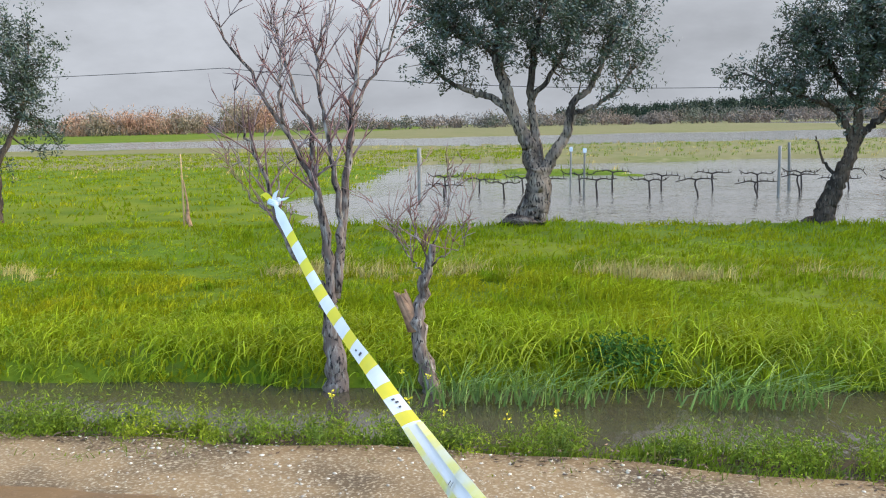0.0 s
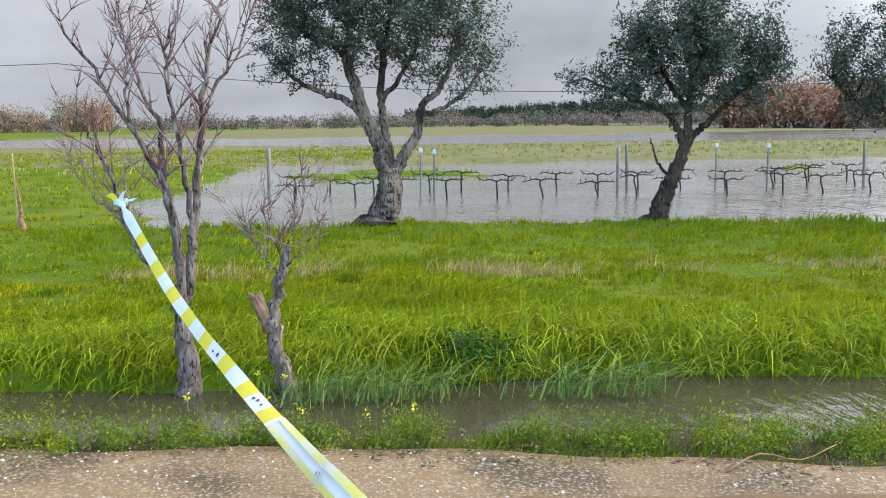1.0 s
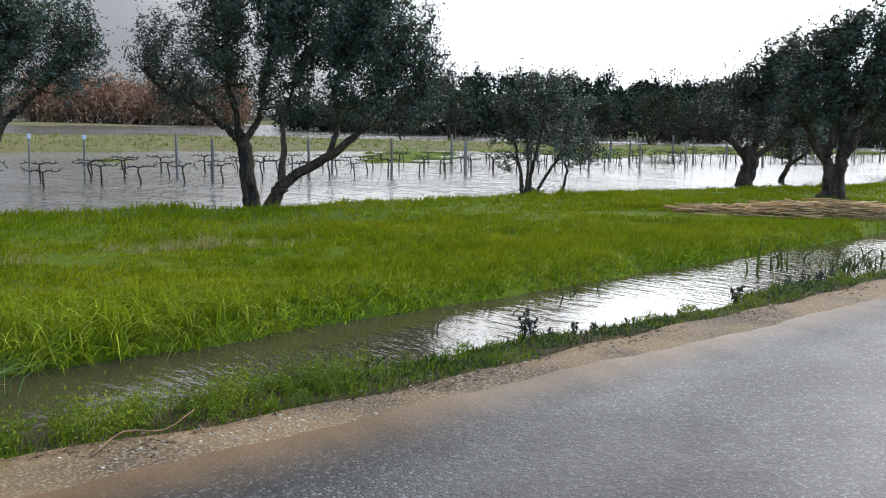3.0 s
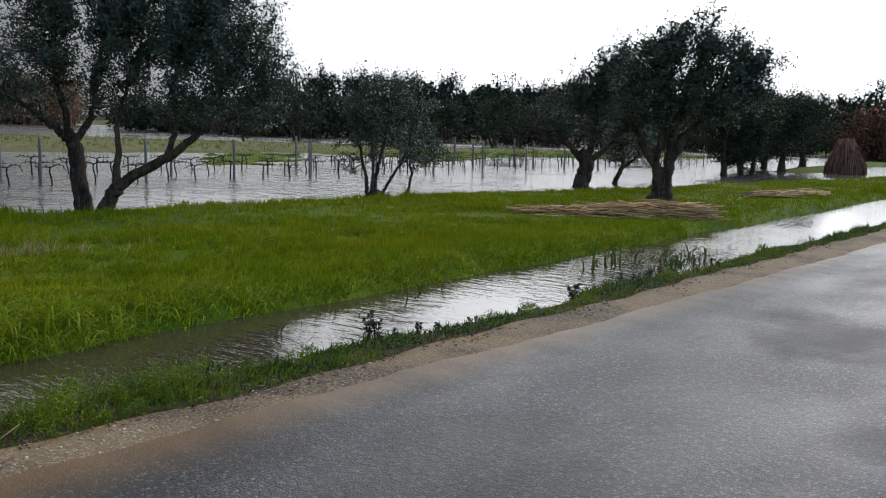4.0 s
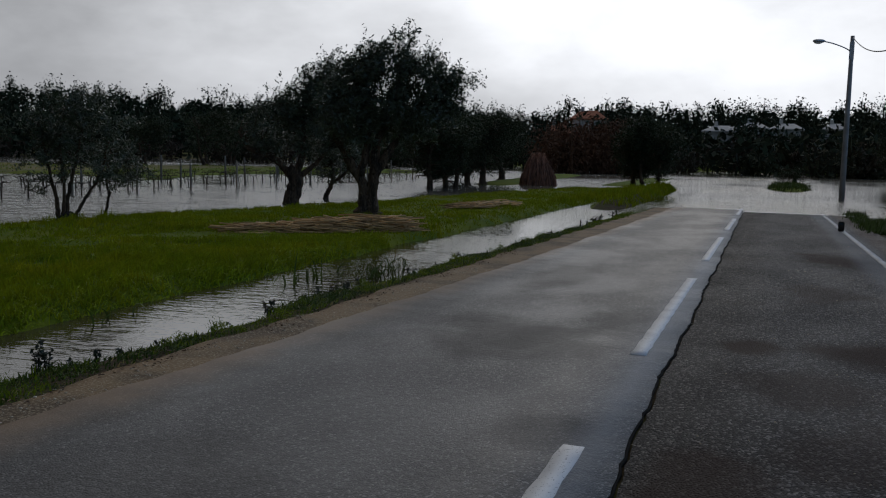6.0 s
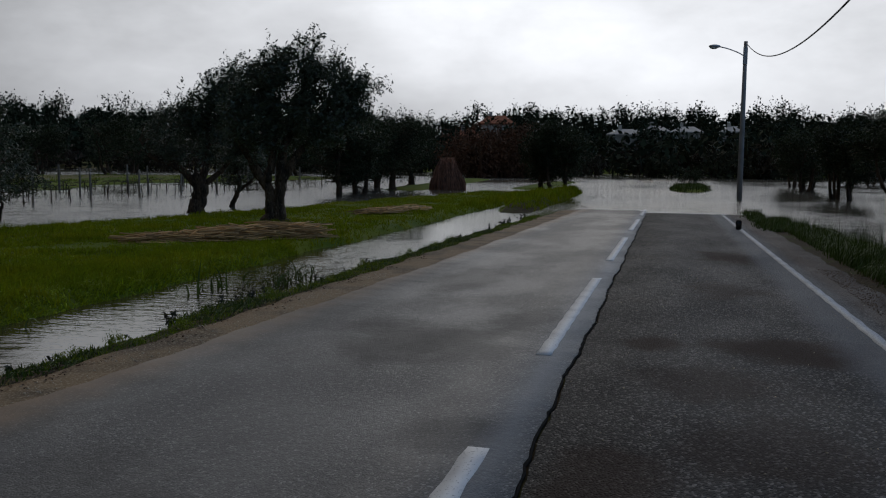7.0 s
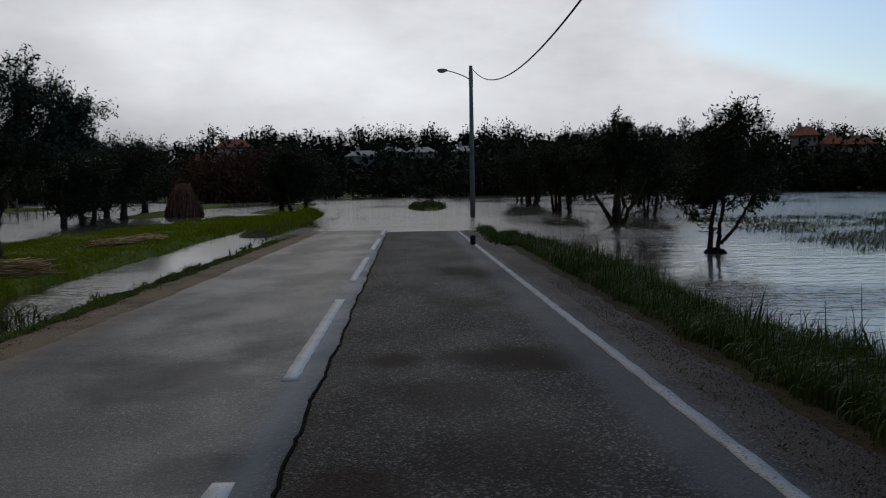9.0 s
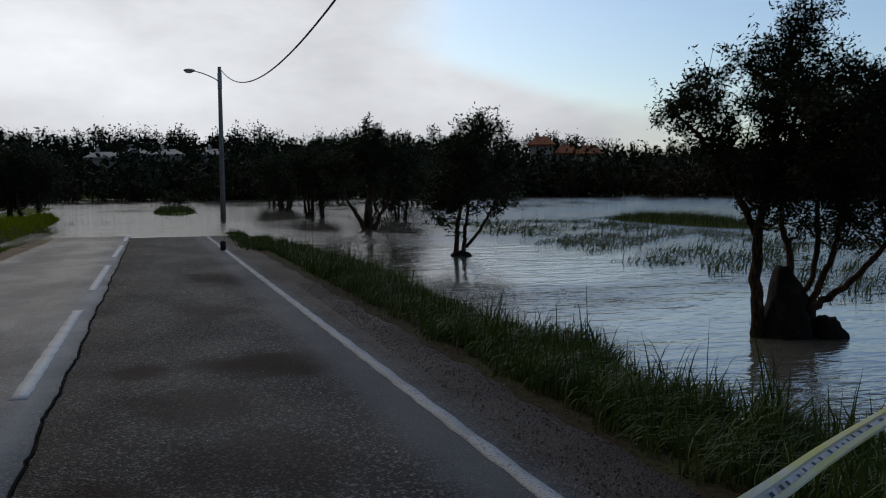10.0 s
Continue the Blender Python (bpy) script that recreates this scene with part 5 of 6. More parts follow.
bare_tree("bare_tree", (-1.66, 7.05, W - 0.02), "leafless grey-barked young tree at the ditch edge",
          [([(0, 0, -0.25), (0.0, 0, 0.15), (-0.03, 0, 0.5), (-0.05, 0, 0.8)], 0.10, 0.085, 0),
           ([(-0.05, 0, 0.7), (-0.18, 0.05, 0.92), (-0.4, 0.1, 1.2), (-0.52, 0.1, 1.6), (-0.66, 0.12, 1.95), (-0.74, 0.1, 2.2)], 0.055, 0.012, 8),
           ([(-0.36, 0.1, 1.15), (-0.5, 0.15, 1.38), (-0.68, 0.2, 1.5), (-0.84, 0.2, 1.72)], 0.024, 0.006, 4),
           ([(-0.04, 0, 0.7), (0.0, -0.06, 1.05), (-0.06, -0.1, 1.5), (-0.12, -0.1, 1.7), (-0.34, -0.12, 2.1), (-0.58, -0.1, 2.5), (-0.84, -0.1, 2.9)], 0.06, 0.014, 10),
           ([(0.0, 0, 0.75), (0.05, 0.05, 1.2), (0.12, 0.1, 1.8), (0.18, 0.1, 2.3), (0.28, 0.08, 2.75), (0.42, 0.1, 3.25)], 0.06, 0.014, 12),
           ([(0.02, 0, 0.8), (0.08, -0.05, 1.25), (0.05, -0.1, 1.75), (-0.02, -0.12, 2.2), (-0.03, -0.1, 2.6), (0.1, -0.1, 3.0)], 0.045, 0.012, 9),
           ([(-0.1, -0.1, 1.65), (-0.15, -0.05, 2.1), (-0.32, 0, 2.55), (-0.45, 0.05, 2.95)], 0.03, 0.01, 8),
           ([(-0.3, -0.1, 2.05), (-0.32, -0.2, 2.35), (-0.26, -0.2, 2.7), (-0.2, -0.2, 3.1)], 0.022, 0.008, 7),
           ([(0.13, 0.1, 1.9), (0.22, 0.2, 2.3), (0.44, 0.2, 2.7), (0.62, 0.2, 3.1)], 0.022, 0.008, 7),
           ([(-0.05, 0.02, 0.85), (-0.12, 0.15, 1.3), (-0.22, 0.25, 1.7), (-0.2, 0.3, 2.1)], 0.025, 0.008, 4)],
          51, M_GREYBARK, 8, 0.36)
stump = bare_tree("broken_tree", (-0.93, 7.05, W - 0.02), "broken leaning tree stump with torn wood and bare shoots",
                  [([(0, 0, -0.25), (0.0, 0, 0.05), (-0.08, 0, 0.45), (-0.07, 0, 0.7), (-0.02, 0, 0.9), (0.04, 0, 1.17)], 0.085, 0.045, 0),
                   ([(-0.02, 0, 0.95), (-0.1, 0.05, 1.0), (-0.22, 0.1, 1.15), (-0.38, 0.1, 1.48)], 0.014, 0.004, 6),
                   ([(0.0, 0, 0.95), (-0.02, 0.02, 1.1), (-0.1, 0, 1.35), (-0.1, 0, 1.7)], 0.014, 0.004, 7),
                   ([(0.02, 0, 1.0), (0.06, 0, 1.2), (0.15, 0.05, 1.4), (0.18, 0.05, 1.7)], 0.012, 0.004, 6),
                   ([(0.03, 0, 1.0), (0.14, 0.0, 1.08), (0.28, 0.0, 1.18), (0.36, 0, 1.54)], 0.012, 0.004, 4)],
                  52, M_GREYBARK, 6, 0.3)
m = Mesher()
for k in range(9):
    a = k * 0.7
    m.tube(bend([(-0.11 + 0.02 * math.cos(a), 0.02 * math.sin(a), 0.5), (-0.16 + 0.03 * math.cos(a), 0.03 * math.sin(a), 0.66), (-0.22 + 0.045 * math.cos(a), 0.04 * math.sin(a), 0.76 + 0.07 * rng.random())], 5), (0.035, 0.033, 0.03, 0.02, 0.006), 6, 0.2, rng)
part_mesh("torn_stub", m.mesh("torn_stub", M_TORN), stump, "splintered orange-brown torn stub")


# ---- overhead lines, street lamp ----
lamp = thing("street_lamp", (51.6, -3.1, -0.45), "slim concrete pole with a bracket street lamp by the flood", "street lamp")
m = Mesher()
m.tube(np.array([(0, 0, -0.2), (0, 0, 4), (0, 0, 8.35)]), (0.15, 0.125, 0.095), 10)
part_mesh("pole", m.mesh("pole", M_CONCRETE), lamp)
m = Mesher()
m.tube(bend([(0, 0, 7.55), (-0.12, 0.35, 7.75), (-0.3, 0.9, 7.95), (-0.45, 1.35, 8.05)], 8), np.full(8, 0.03), 7)
part_mesh("bracket", m.mesh("bracket", M_METAL), lamp)
bm = bmesh.new()
bmesh.ops.create_icosphere(bm, subdivisions=3, radius=1, matrix=Matrix.Translation((-0.52, 1.58, 8.06)) @ Matrix.Rotation(radians(18), 4, "Z") @ Matrix.Diagonal((0.15, 0.32, 0.1, 1)))
head = part("lamp_head", bm, M_METAL, lamp, "grey metal lamp head", True)
bm = bmesh.new()
bmesh.ops.create_icosphere(bm, subdivisions=3, radius=1, matrix=Matrix.Translation((-0.53, 1.62, 8.0)) @ Matrix.Rotation(radians(18), 4, "Z") @ Matrix.Diagonal((0.115, 0.22, 0.09, 1)))
part("lens", bm, M_LENS, head, "clear lamp lens", True)
bm = bmesh.new()
bmesh.ops.create_cube(bm, size=1, matrix=Matrix.Translation((0, 0.0, 7.6)) @ Matrix.Diagonal((0.26, 0.22, 0.9, 1)))
bmesh.ops.bevel(bm, geom=bm.edges[:], offset=0.02, segments=2, affect="EDGES")
part("clamp", bm, M_METAL, lamp)


marker = thing("marker_block", (26.3, -1.66, float(road_z(26.3)) + 0.008), "small dark marker block standing on the wet edge line", "marker")
bm = bmesh.new()
bmesh.ops.create_cube(bm, size=1, matrix=Matrix.Translation((0, 0, 0.13)) @ Matrix.Diagonal((0.1, 0.15, 0.26, 1)))
bmesh.ops.bevel(bm, geom=bm.edges[:], offset=0.02, segments=2, affect="EDGES")
part("body", bm, M_STUMP, marker)
bm = bmesh.new()
bmesh.ops.create_cube(bm, size=1, matrix=Matrix.Translation((-0.053, 0, 0.2)) @ Matrix.Diagonal((0.01, 0.1, 0.06, 1)))
part("reflector", bm, M_PANE, marker)


def cable(name, a, b, sag, r, label):
    u = np.linspace(0, 1, 60)[:, None]
    p = np.array(a) * (1 - u) + np.array(b) * u
    p[:, 2] -= sag * 4 * (u * (1 - u))[:, 0]
    m = Mesher()
    m.tube(p, np.full(60, r), 5)
    return tagged(new(name, m.mesh(name, M_CABLE)), label, "cable")


cable("overhead_cable", (51.6, -3.1, 7.85), (-6, -3.3, 7.7), 3.0, 0.022, "black overhead cable hanging from the street lamp pole")
cable("overhead_cable", (-22.6, 62, 5.82), (-75, 62, 6.3), 0.55, 0.022, "thin black overhead cable across the fields")
cable("overhead_cable", (-22.6, 62, 5.82), (34, 62, 4.4), 1.35, 0.022, "thin black overhead cable sagging across the fields")

# ---- barrier tape ----
tape_line = bend([(-2.111, 7.049, 1.125), (-1.522, 5.913, 0.731), (-1.129, 5.043, 0.604), (-0.837, 4.363, 0.571), (-0.61, 3.775, 0.581), (-0.41, 3.187, 0.635), (-0.249, 2.647, 0.717), (-0.138, 2.254, 0.788), (0.35, 0.9, 0.9), (0.95, -0.1, 0.86), (1.35, -0.95, 0.9), (1.574, -1.384, 0.923), (1.822, -1.74, 0.91), (2.113, -2.188, 0.897), (3.0, -3.6, 0.86)], 330)
s = np.concatenate([[0], np.cumsum(np.linalg.norm(np.diff(tape_line, axis=0), axis=1))])
tan = np.gradient(tape_line, axis=0)
tan /= np.linalg.norm(tan, axis=1)[:, None]
side = np.cross(tan, [0, 0, 1.0])
side /= np.linalg.norm(side, axis=1)[:, None]
upv = np.cross(side, tan)
view = tape_line - np.array([0, 0, 1.6])
flat_w = np.cross(tan, view)
flat_w /= np.linalg.norm(flat_w, axis=1)[:, None]
flat_n = np.cross(tan, flat_w)
tw = 0.35 * np.sin(s * 1.1) + 0.2 * np.sin(s * 2.9)
wv = flat_w * np.cos(tw)[:, None] + flat_n * np.sin(tw)[:, None]
nv = np.cross(tan, wv)
half = 0.037 * np.clip(s / 0.25, 0.35, 1) * np.interp(s, [5.5, 8.2, 9.2], [1, 0.7, 0.7])
tape = thing("barrier_tape", (-2.111, 7.049, 0), "white and yellow barrier tape tied to the bare tree", "barrier tape")


def strip(name, i0, i1, lo, hi, lift, mat, label="", parent=None):
    k = np.arange(i0, i1 + 1)
    cols = [tape_line[k] + wv[k] * (half[k] * f)[:, None] + nv[k] * (lift + 0.004 * (1 - f * f)) for f in np.linspace(lo, hi, 4)]
    v = np.stack(cols, 1).reshape(-1, 3) - np.array((-2.111, 7.049, 0))
    n = len(k)
    i = (np.arange(n - 1)[:, None] * 4 + np.arange(3)[None]).ravel()
    q = np.stack([i, i + 1, i + 5, i + 4], 1)
    return part_mesh(name, fast_mesh(name, v, q, mat, smooth=True), parent or tape, label)


edges = [0]
pos, k = 0.55, 0
while pos < 4.1:
    edges.append(int(np.searchsorted(s, pos)))
    pos += 0.20 if k % 2 == 0 else 0.27
    k += 1
edges.append(len(s) - 1)
for k in range(len(edges) - 1):
    if edges[k + 1] <= edges[k]:
        continue
    yellow = k % 2 == 1
    b = strip("yellow_band" if yellow else "white_band", edges[k], edges[k + 1], -1, 1, 0, M_TAPEY if yellow else M_TAPE)
    if not yellow and edges[k + 1] - edges[k] > 6 and k % 4 == 2:
        for j in range(edges[k] + 2, edges[k + 1] - 1, 1):
            if (j * 7) % 5 < 2:
                strip("print_bar", j, j + 1, -0.25 + 0.1 * (j % 3), 0.0 + 0.1 * (j % 4), 0.003, M_INK, parent=b)
M_TAPEP = material("pale_yellow_tape", (0.78, 0.70, 0.14), 0.35, 0.5, [(5, (0.80, 0.78, 0.62), 0.42, 0.6)], trans=(0.78, 0.74, 0.4))
far_end = edges[-2]
for lift in (0.0065, -0.0065):
    for lo, hi in ((-1.0, -0.5), (0.35, 1.0)):
        strip("yellow_edge", far_end + 2, len(s) - 1, lo, hi, lift, M_TAPEP, "faded yellow edge stripe")
    rt = np.random.default_rng(5)
    j = far_end + 30
    while j < len(s) - 6:
        n = int(rt.integers(2, 5))
        if s[j] > 8.6 or rt.random() < 0.25:
            strip("print_bar", j, j + 1, -0.45, -0.15 + 0.2 * rt.random(), lift * 1.15, M_INK)
        j += n
# knot round the branch
rng = np.random.default_rng(77)
m = Mesher()
for k in range(3):
    ang = np.linspace(0, 6.6, 16)
    m.tube(np.stack([0.04 * np.cos(ang), 0.045 * np.sin(ang), 1.12 + 0.012 * k + 0.01 * np.sin(2 * ang)], 1), np.full(16, 0.013), 6, 0.15, rng)
part_mesh("knot", m.mesh("knot", M_TAPE), tape)
for k, d in enumerate(((0.06, -0.03, 0.1), (-0.07, -0.02, 0.07), (0.12, -0.02, 0.03))):
    p = bend([(0, -0.03, 1.13), (d[0] * 0.6, d[1] - 0.03, 1.13 + d[2] * 0.8), (d[0], d[1] - 0.03, 1.13 + d[2])], 6)
    w = np.array([0.02, 0, 0.012])
    v = np.stack([p - w, p + w], 1).reshape(-1, 3)
    i = np.arange(5) * 2
    part_mesh("loose_end", fast_mesh("loose_end", v, np.stack([i, i + 1, i + 3, i + 2], 1), M_TAPE if k != 1 else M_TAPEY), tape)


# ---- cut cane on the meadow ----
def cane_mesh(seed):
    r = np.random.default_rng(seed)
    m = Mesher()
    m.tube(bend([(-0.5, 0, 0), (0.05, 0.03 * r.standard_normal(), 0.03 * r.standard_normal()), (0.5, 0, 0)], 4), np.linspace(0.016, 0.011, 4), 5)
    return m.mesh("cane", M_CANE)


CANES = [cane_mesh(k) for k in range(4)]


def cane_pile(at, length, width, height, n, seed, turn, label):
    """A heap of cut cane: the uppermost ones lie singly on the joined heap."""
    rng = np.random.default_rng(seed)
    t = thing("cane_pile", at, label, "cane pile", turn=turn)
    m = Mesher()
    for k in range(n):
        single = k < 160
        u = rng.random() * 2 - 1
        x = u * length / 2
        y = rng.standard_normal() * width * 0.3 * (1 - 0.25 * abs(u))
        rise = 0.3 + 0.7 * (u + 1) / 2 if u < 0.7 else 1.0 - (u - 0.7)
        top = height * max(0.08, 1 - (y / width) ** 2 * 2.5) * rise
        z = top * (1.0 if single else rng.random())
        L = 0.5 + 1.0 * rng.random()
        a = rng.standard_normal() * 0.3
        tilt = rng.standard_normal() * 0.07
        c = np.array([x, y, z])
        if single:
            ob = part_mesh("cane", CANES[k % 4], t)
            ob.matrix_basis = Matrix.Translation(c) @ Euler((rng.random() * 6, -tilt, a)).to_matrix().to_4x4() @ Matrix.Diagonal((L, 1, 1, 1))
            continue
        d = np.array([math.cos(a), math.sin(a), tilt]) * L / 2
        p = bend([c - d, c + rng.standard_normal(3) * 0.03, c + d], 4)
        p[:, 2] = np.maximum(p[:, 2], 0.0)
        m.tube(p, np.linspace(0.016, 0.010, 4), 4)
    tagged(part_mesh("heap", m.mesh("heap", M_CANE), t), kind="stuff")
    return t


cane_pile((17.75, 9.15, gz(17.75, 9.15) + 0.02), 3.5, 0.62, 0.32, 800, 301, -49, "long low pile of cut brown cane on grass")
cane_pile((29.0, 9.1, gz(29, 9.1) + 0.02), 2.2, 0.8, 0.14, 300, 302, -30, "flattened heap of cut straw-brown cane on grass")

# ---- reeds and debris in the flood ----
def stuff(name, label, mat, v, q, t, category):
    f = [a for a in (q, t) if a is not None]
    return tagged(new(name, fast_mesh(name, v, f, mat)), label, category, kind="stuff")


def field(n, x, y, rng):
    return np.stack([x[0] + (x[1] - x[0]) * rng.random(n), y[0] + (y[1] - y[0]) * rng.random(n)], 1)


def seat(p, drop=0.01):
    return np.column_stack([p, land(p[:, 0], p[:, 1]) - drop])


rng = np.random.default_rng(400)
p = field(15000, (12, 42), (-20, -9), rng)
u = wobble(p[:, 0], p[:, 1], 0.55, 1.0) + 0.6 * wobble(p[:, 0], p[:, 1], 1.7, 4.0)
p = p[(u > -0.12) & (p[:, 1] < -10.2 - 0.06 * (p[:, 0] - 13) + 0.5 * wobble(p[:, 0], p[:, 1], 1.1, 3.0))]
b = np.column_stack([p, np.full(len(p), W - 0.1)])
stuff("reeds", "dark reeds bent by wind in the flood water", M_DIMBLADE, *blades(b, 0.35 + 0.4 * rng.random(len(b)), 0.024, 0.15, rng, 5, (0.1, -0.75), None, 0.6), "reeds")
p = field(11000, (28, 46), (-25, -20), rng)
e = ((p[:, 0] - 37) / 8) ** 2 + ((p[:, 1] + 22.5 - 0.05 * (p[:, 0] - 37)) / 1.5) ** 2
p = p[e < 1.0]
stuff("grass", "green grass on a low island in the flood", M_DIMBLADE, *blades(seat(p), 0.3 + 0.3 * rng.random(len(p)), 0.03, 0.4, rng, 2, (0.1, -0.4)), "grass")
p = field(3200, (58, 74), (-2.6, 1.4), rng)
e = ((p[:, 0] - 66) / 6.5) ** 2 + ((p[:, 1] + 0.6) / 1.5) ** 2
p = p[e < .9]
stuff("grass", "rough grass on an islet at the flooded road", M_DIMBLADE, *blades(seat(p), 0.25 + 0.3 * rng.random(len(p)), 0.05, 0.4, rng, 2, (0.1, -0.4)), "grass")
# drowned tussocks in the ditch
p = np.concatenate([np.array([c]) + np.array([0.35, 0.12]) * rng.standard_normal((n, 2)) for c, n in (((12.9, 5.65), 26), ((13.6, 5.75), 16), ((12.2, 6.35), 18), ((14.4, 5.9), 10), ((8.0, 6.75), 6), ((5.7, 6.5), 4))])
b = np.column_stack([p, np.full(len(p), W - 0.05)])
stuff("reeds", "drowned dark grass tussocks arching over ditch water", M_DIMBLADE, *blades(b, 0.35 + 0.35 * rng.random(len(b)), 0.03, 0.9, rng, 5, (0.4, -0.3), None, 0.6), "reeds")


# ---- grass ----
rng = np.random.default_rng(500)


def sward(name, label, mat, n, x, y, h, w, lean, seed, keep=None, wind=(0.25, -0.1), seg=2, hs=0.35, tuft=7, droop=0.0, loose=0.9, tall=None):
    """Blades in small tufts, as grass grows."""
    r = np.random.default_rng(seed)
    p = field(max(1, n // tuft), x, y, r)
    if keep is not None:
        p = p[keep(p[:, 0], p[:, 1], r)]
    big = 0.65 + 0.7 * r.random(len(p))
    spread_r = 0.9 * w * tuft ** 0.5 + 0.02
    p = np.repeat(p, tuft, 0) + r.standard_normal((len(p) * tuft, 2)) * spread_r
    ang = np.repeat(r.random(len(big)) * 2 * np.pi, tuft) + r.standard_normal(len(p)) * loose
    big = np.repeat(big, tuft)
    b = seat(p)
    ok = b[:, 2] > W - 0.06
    b, big, ang = b[ok], big[ok], ang[ok]
    hh = (h[0] + (h[1] - h[0]) * r.random(len(b))) * big * (1 + hs * wobble(b[:, 0], b[:, 1], 1.3, 0.7) + hs * wobble(b[:, 0], b[:, 1], 0.37, 2.2))
    if tall is not None:
        hh = hh * tall(b[:, 0], b[:, 1])
    return stuff(name, label, mat, *blades(b, np.maximum(hh, 0.03), w, lean, r, seg, wind, ang, droop), "grass")


sward("grass", "lush long green grass leaning over the ditch", M_SEDGE, 36000, (-8, 17), (7.1, 9.0), (0.2, 0.4), 0.02, 1.0, 501, wind=(0.3, -0.2), seg=4, hs=0.35, tuft=6, droop=0.5, tall=lambda x, y: np.interp(x, [2.5, 7], [1.0, 0.42]) * np.interp(y, [7.2, 8.2, 9.0], [1.0, 0.9, 0.6]))
sward("grass", "fine green undergrowth of the ditch bank", M_GRASS, 26000, (-8, 17), (7.15, 9.4), (0.10, 0.22), 0.02, 0.8, 514, wind=(0.2, -0.15), hs=0.5)
sward("grass", "bright green meadow grass", M_GRASS, 62000, (-12, 18), (8.8, 12.5), (0.09, 0.2), 0.019, 0.8, 502, wind=(0.22, -0.12), hs=0.7, seg=3, droop=0.35)
sward("grass", "coarse yellow-green tussocks in the meadow", M_SEDGE, 9000, (-12, 18), (8.8, 14.5), (0.12, 0.24), 0.02, 1.0, 515, wind=(0.25, -0.15), seg=3, hs=0.5, tuft=14, droop=0.45, keep=lambda x, y, r: wobble(x, y, 0.9, 6.0) > 0.1)
sward("grass", "short green meadow grass towards the flood", M_GRASS, 60000, (-18, 30), (12, 18.3), (0.06, 0.17), 0.024, 0.8, 503, hs=0.5)
sward("grass", "green grass on the narrowing meadow", M_GRASS, 52000, (16, 52), (7.05, 15), (0.05, 0.15), 0.026, 0.8, 504, hs=0.5)
sward("grass", "rough green field grass beyond the meadow", M_GRASS, 50000, (-45, -2), (18, 70), (0.06, 0.2), 0.045, 0.8, 505)
sward("dry_grass", "pale dry grass tufts in the meadow", M_STRAW, 60000, (-9, 8), (10.2, 12.8), (0.16, 0.36), 0.012, 0.6, 506, keep=lambda x, y, r: (np.exp(-((x - 1.2) / 0.6) ** 2 - ((y - 11.2) / 0.35) ** 2) + 0.5 * np.exp(-((y - 11.3) / 0.3) ** 2) * (wobble(x, y, 0.8, 5) > 0.2)) > r.random(len(x)))
sward("grass", "dark green tall grass bent over the flooded verge", M_DIMBLADE, 52000, (3, 26), (-5.4, -2.95), (0.16, 0.52), 0.015, 0.6, 507, wind=(0.1, -0.6), seg=4, hs=0.55, tuft=9, droop=0.35, keep=lambda x, y, r: y - 0.012 * x < -3.05 + 0.18 * wobble(x, y, 1.6, 2) + 0.2 * (r.random(len(x)) - 0.5))
sward("grass", "dark green verge grass towards the lamp", M_DIMBLADE, 16000, (26, 56), (-5.4, -2.3), (0.12, 0.3), 0.03, 0.4, 508, wind=(0.1, -0.4))
sward("grass", "patchy brown-green grass on the flooded strip", M_STRAW, 14000, (-25, 60), (34, 84), (0.1, 0.3), 0.04, 0.5, 509, keep=lambda x, y, r: r.random(len(x)) < 0.5 + 0.5 * wobble(x, y, 0.15, 3))
sward("grass", "dull grass fringe on the flooded strip", M_WEED, 16000, (-10, 75), (30, 84), (0.1, 0.28), 0.04, 0.5, 510)
sward("weeds", "yellow-green weeds along the road verge", M_WEED, 40000, (-6, 14), (4.45, 5.55), (0.03, 0.11), 0.012, 0.5, 511, keep=lambda x, y, r: (y < np.interp(x, [2, 5], [5.3, 5.1])) & (r.random(len(x)) < np.interp(x, [3, 6], [0.75, 0.3]) + 0.6 * wobble(x, y, 1.1, 1)))
sward("weeds", "dark green weeds along the far verge", M_WEED, 22000, (12, 56), (4.25, 5.12), (0.03, 0.09), 0.022, 0.5, 512)
sward("grass", "rough grass on the bank at the water's end", M_GRASS, 9000, (34, 60), (5, 8), (0.15, 0.35), 0.035, 0.5, 513)

sward("weeds", "dark tangled weeds and brown stems along the ditch verge", M_DIMBLADE, 26000, (3.2, 24), (4.5, 5.12), (0.05, 0.15), 0.016, 0.8, 516, seg=3, hs=0.6, tuft=9, droop=0.4, keep=lambda x, y, r: wobble(x, y, 1.4, 2.5) > -0.35 + 0.5 * r.random(len(x)))
sward("dry_grass", "straw and rusty stalks among the verge weeds", M_STRAW, 3000, (-4, 20), (4.4, 5.0), (0.03, 0.1), 0.008, 1.0, 517, hs=0.5, tuft=5)
# feathery weeds and bushy sprigs on the verge
v, q = [], []
r = np.random.default_rng(520)
c = []
for k in range(300):
    x = -5 + (8.5 if k < 240 else 26) * r.random()
    y = (4.96 if x < 1 else 4.78) + 0.13 * r.standard_normal()
    z = gz(x, y)
    hgt = 0.08 + (0.17 if k < 240 else 0.05) * r.random() ** 1.5
    n = 170
    d = r.standard_normal((n, 3)) * np.array([0.36, 0.36, 0.3]) * hgt
    c.append(np.array([x, y, z + hgt * 0.55]) + d)
c = np.concatenate(c)
vv, qq = leaves(c, 0.025, r, -0.6, 0.28)
stuff("weeds", "bushy feathery green weeds beside the ditch", M_WEED, vv, qq, None, "weeds")
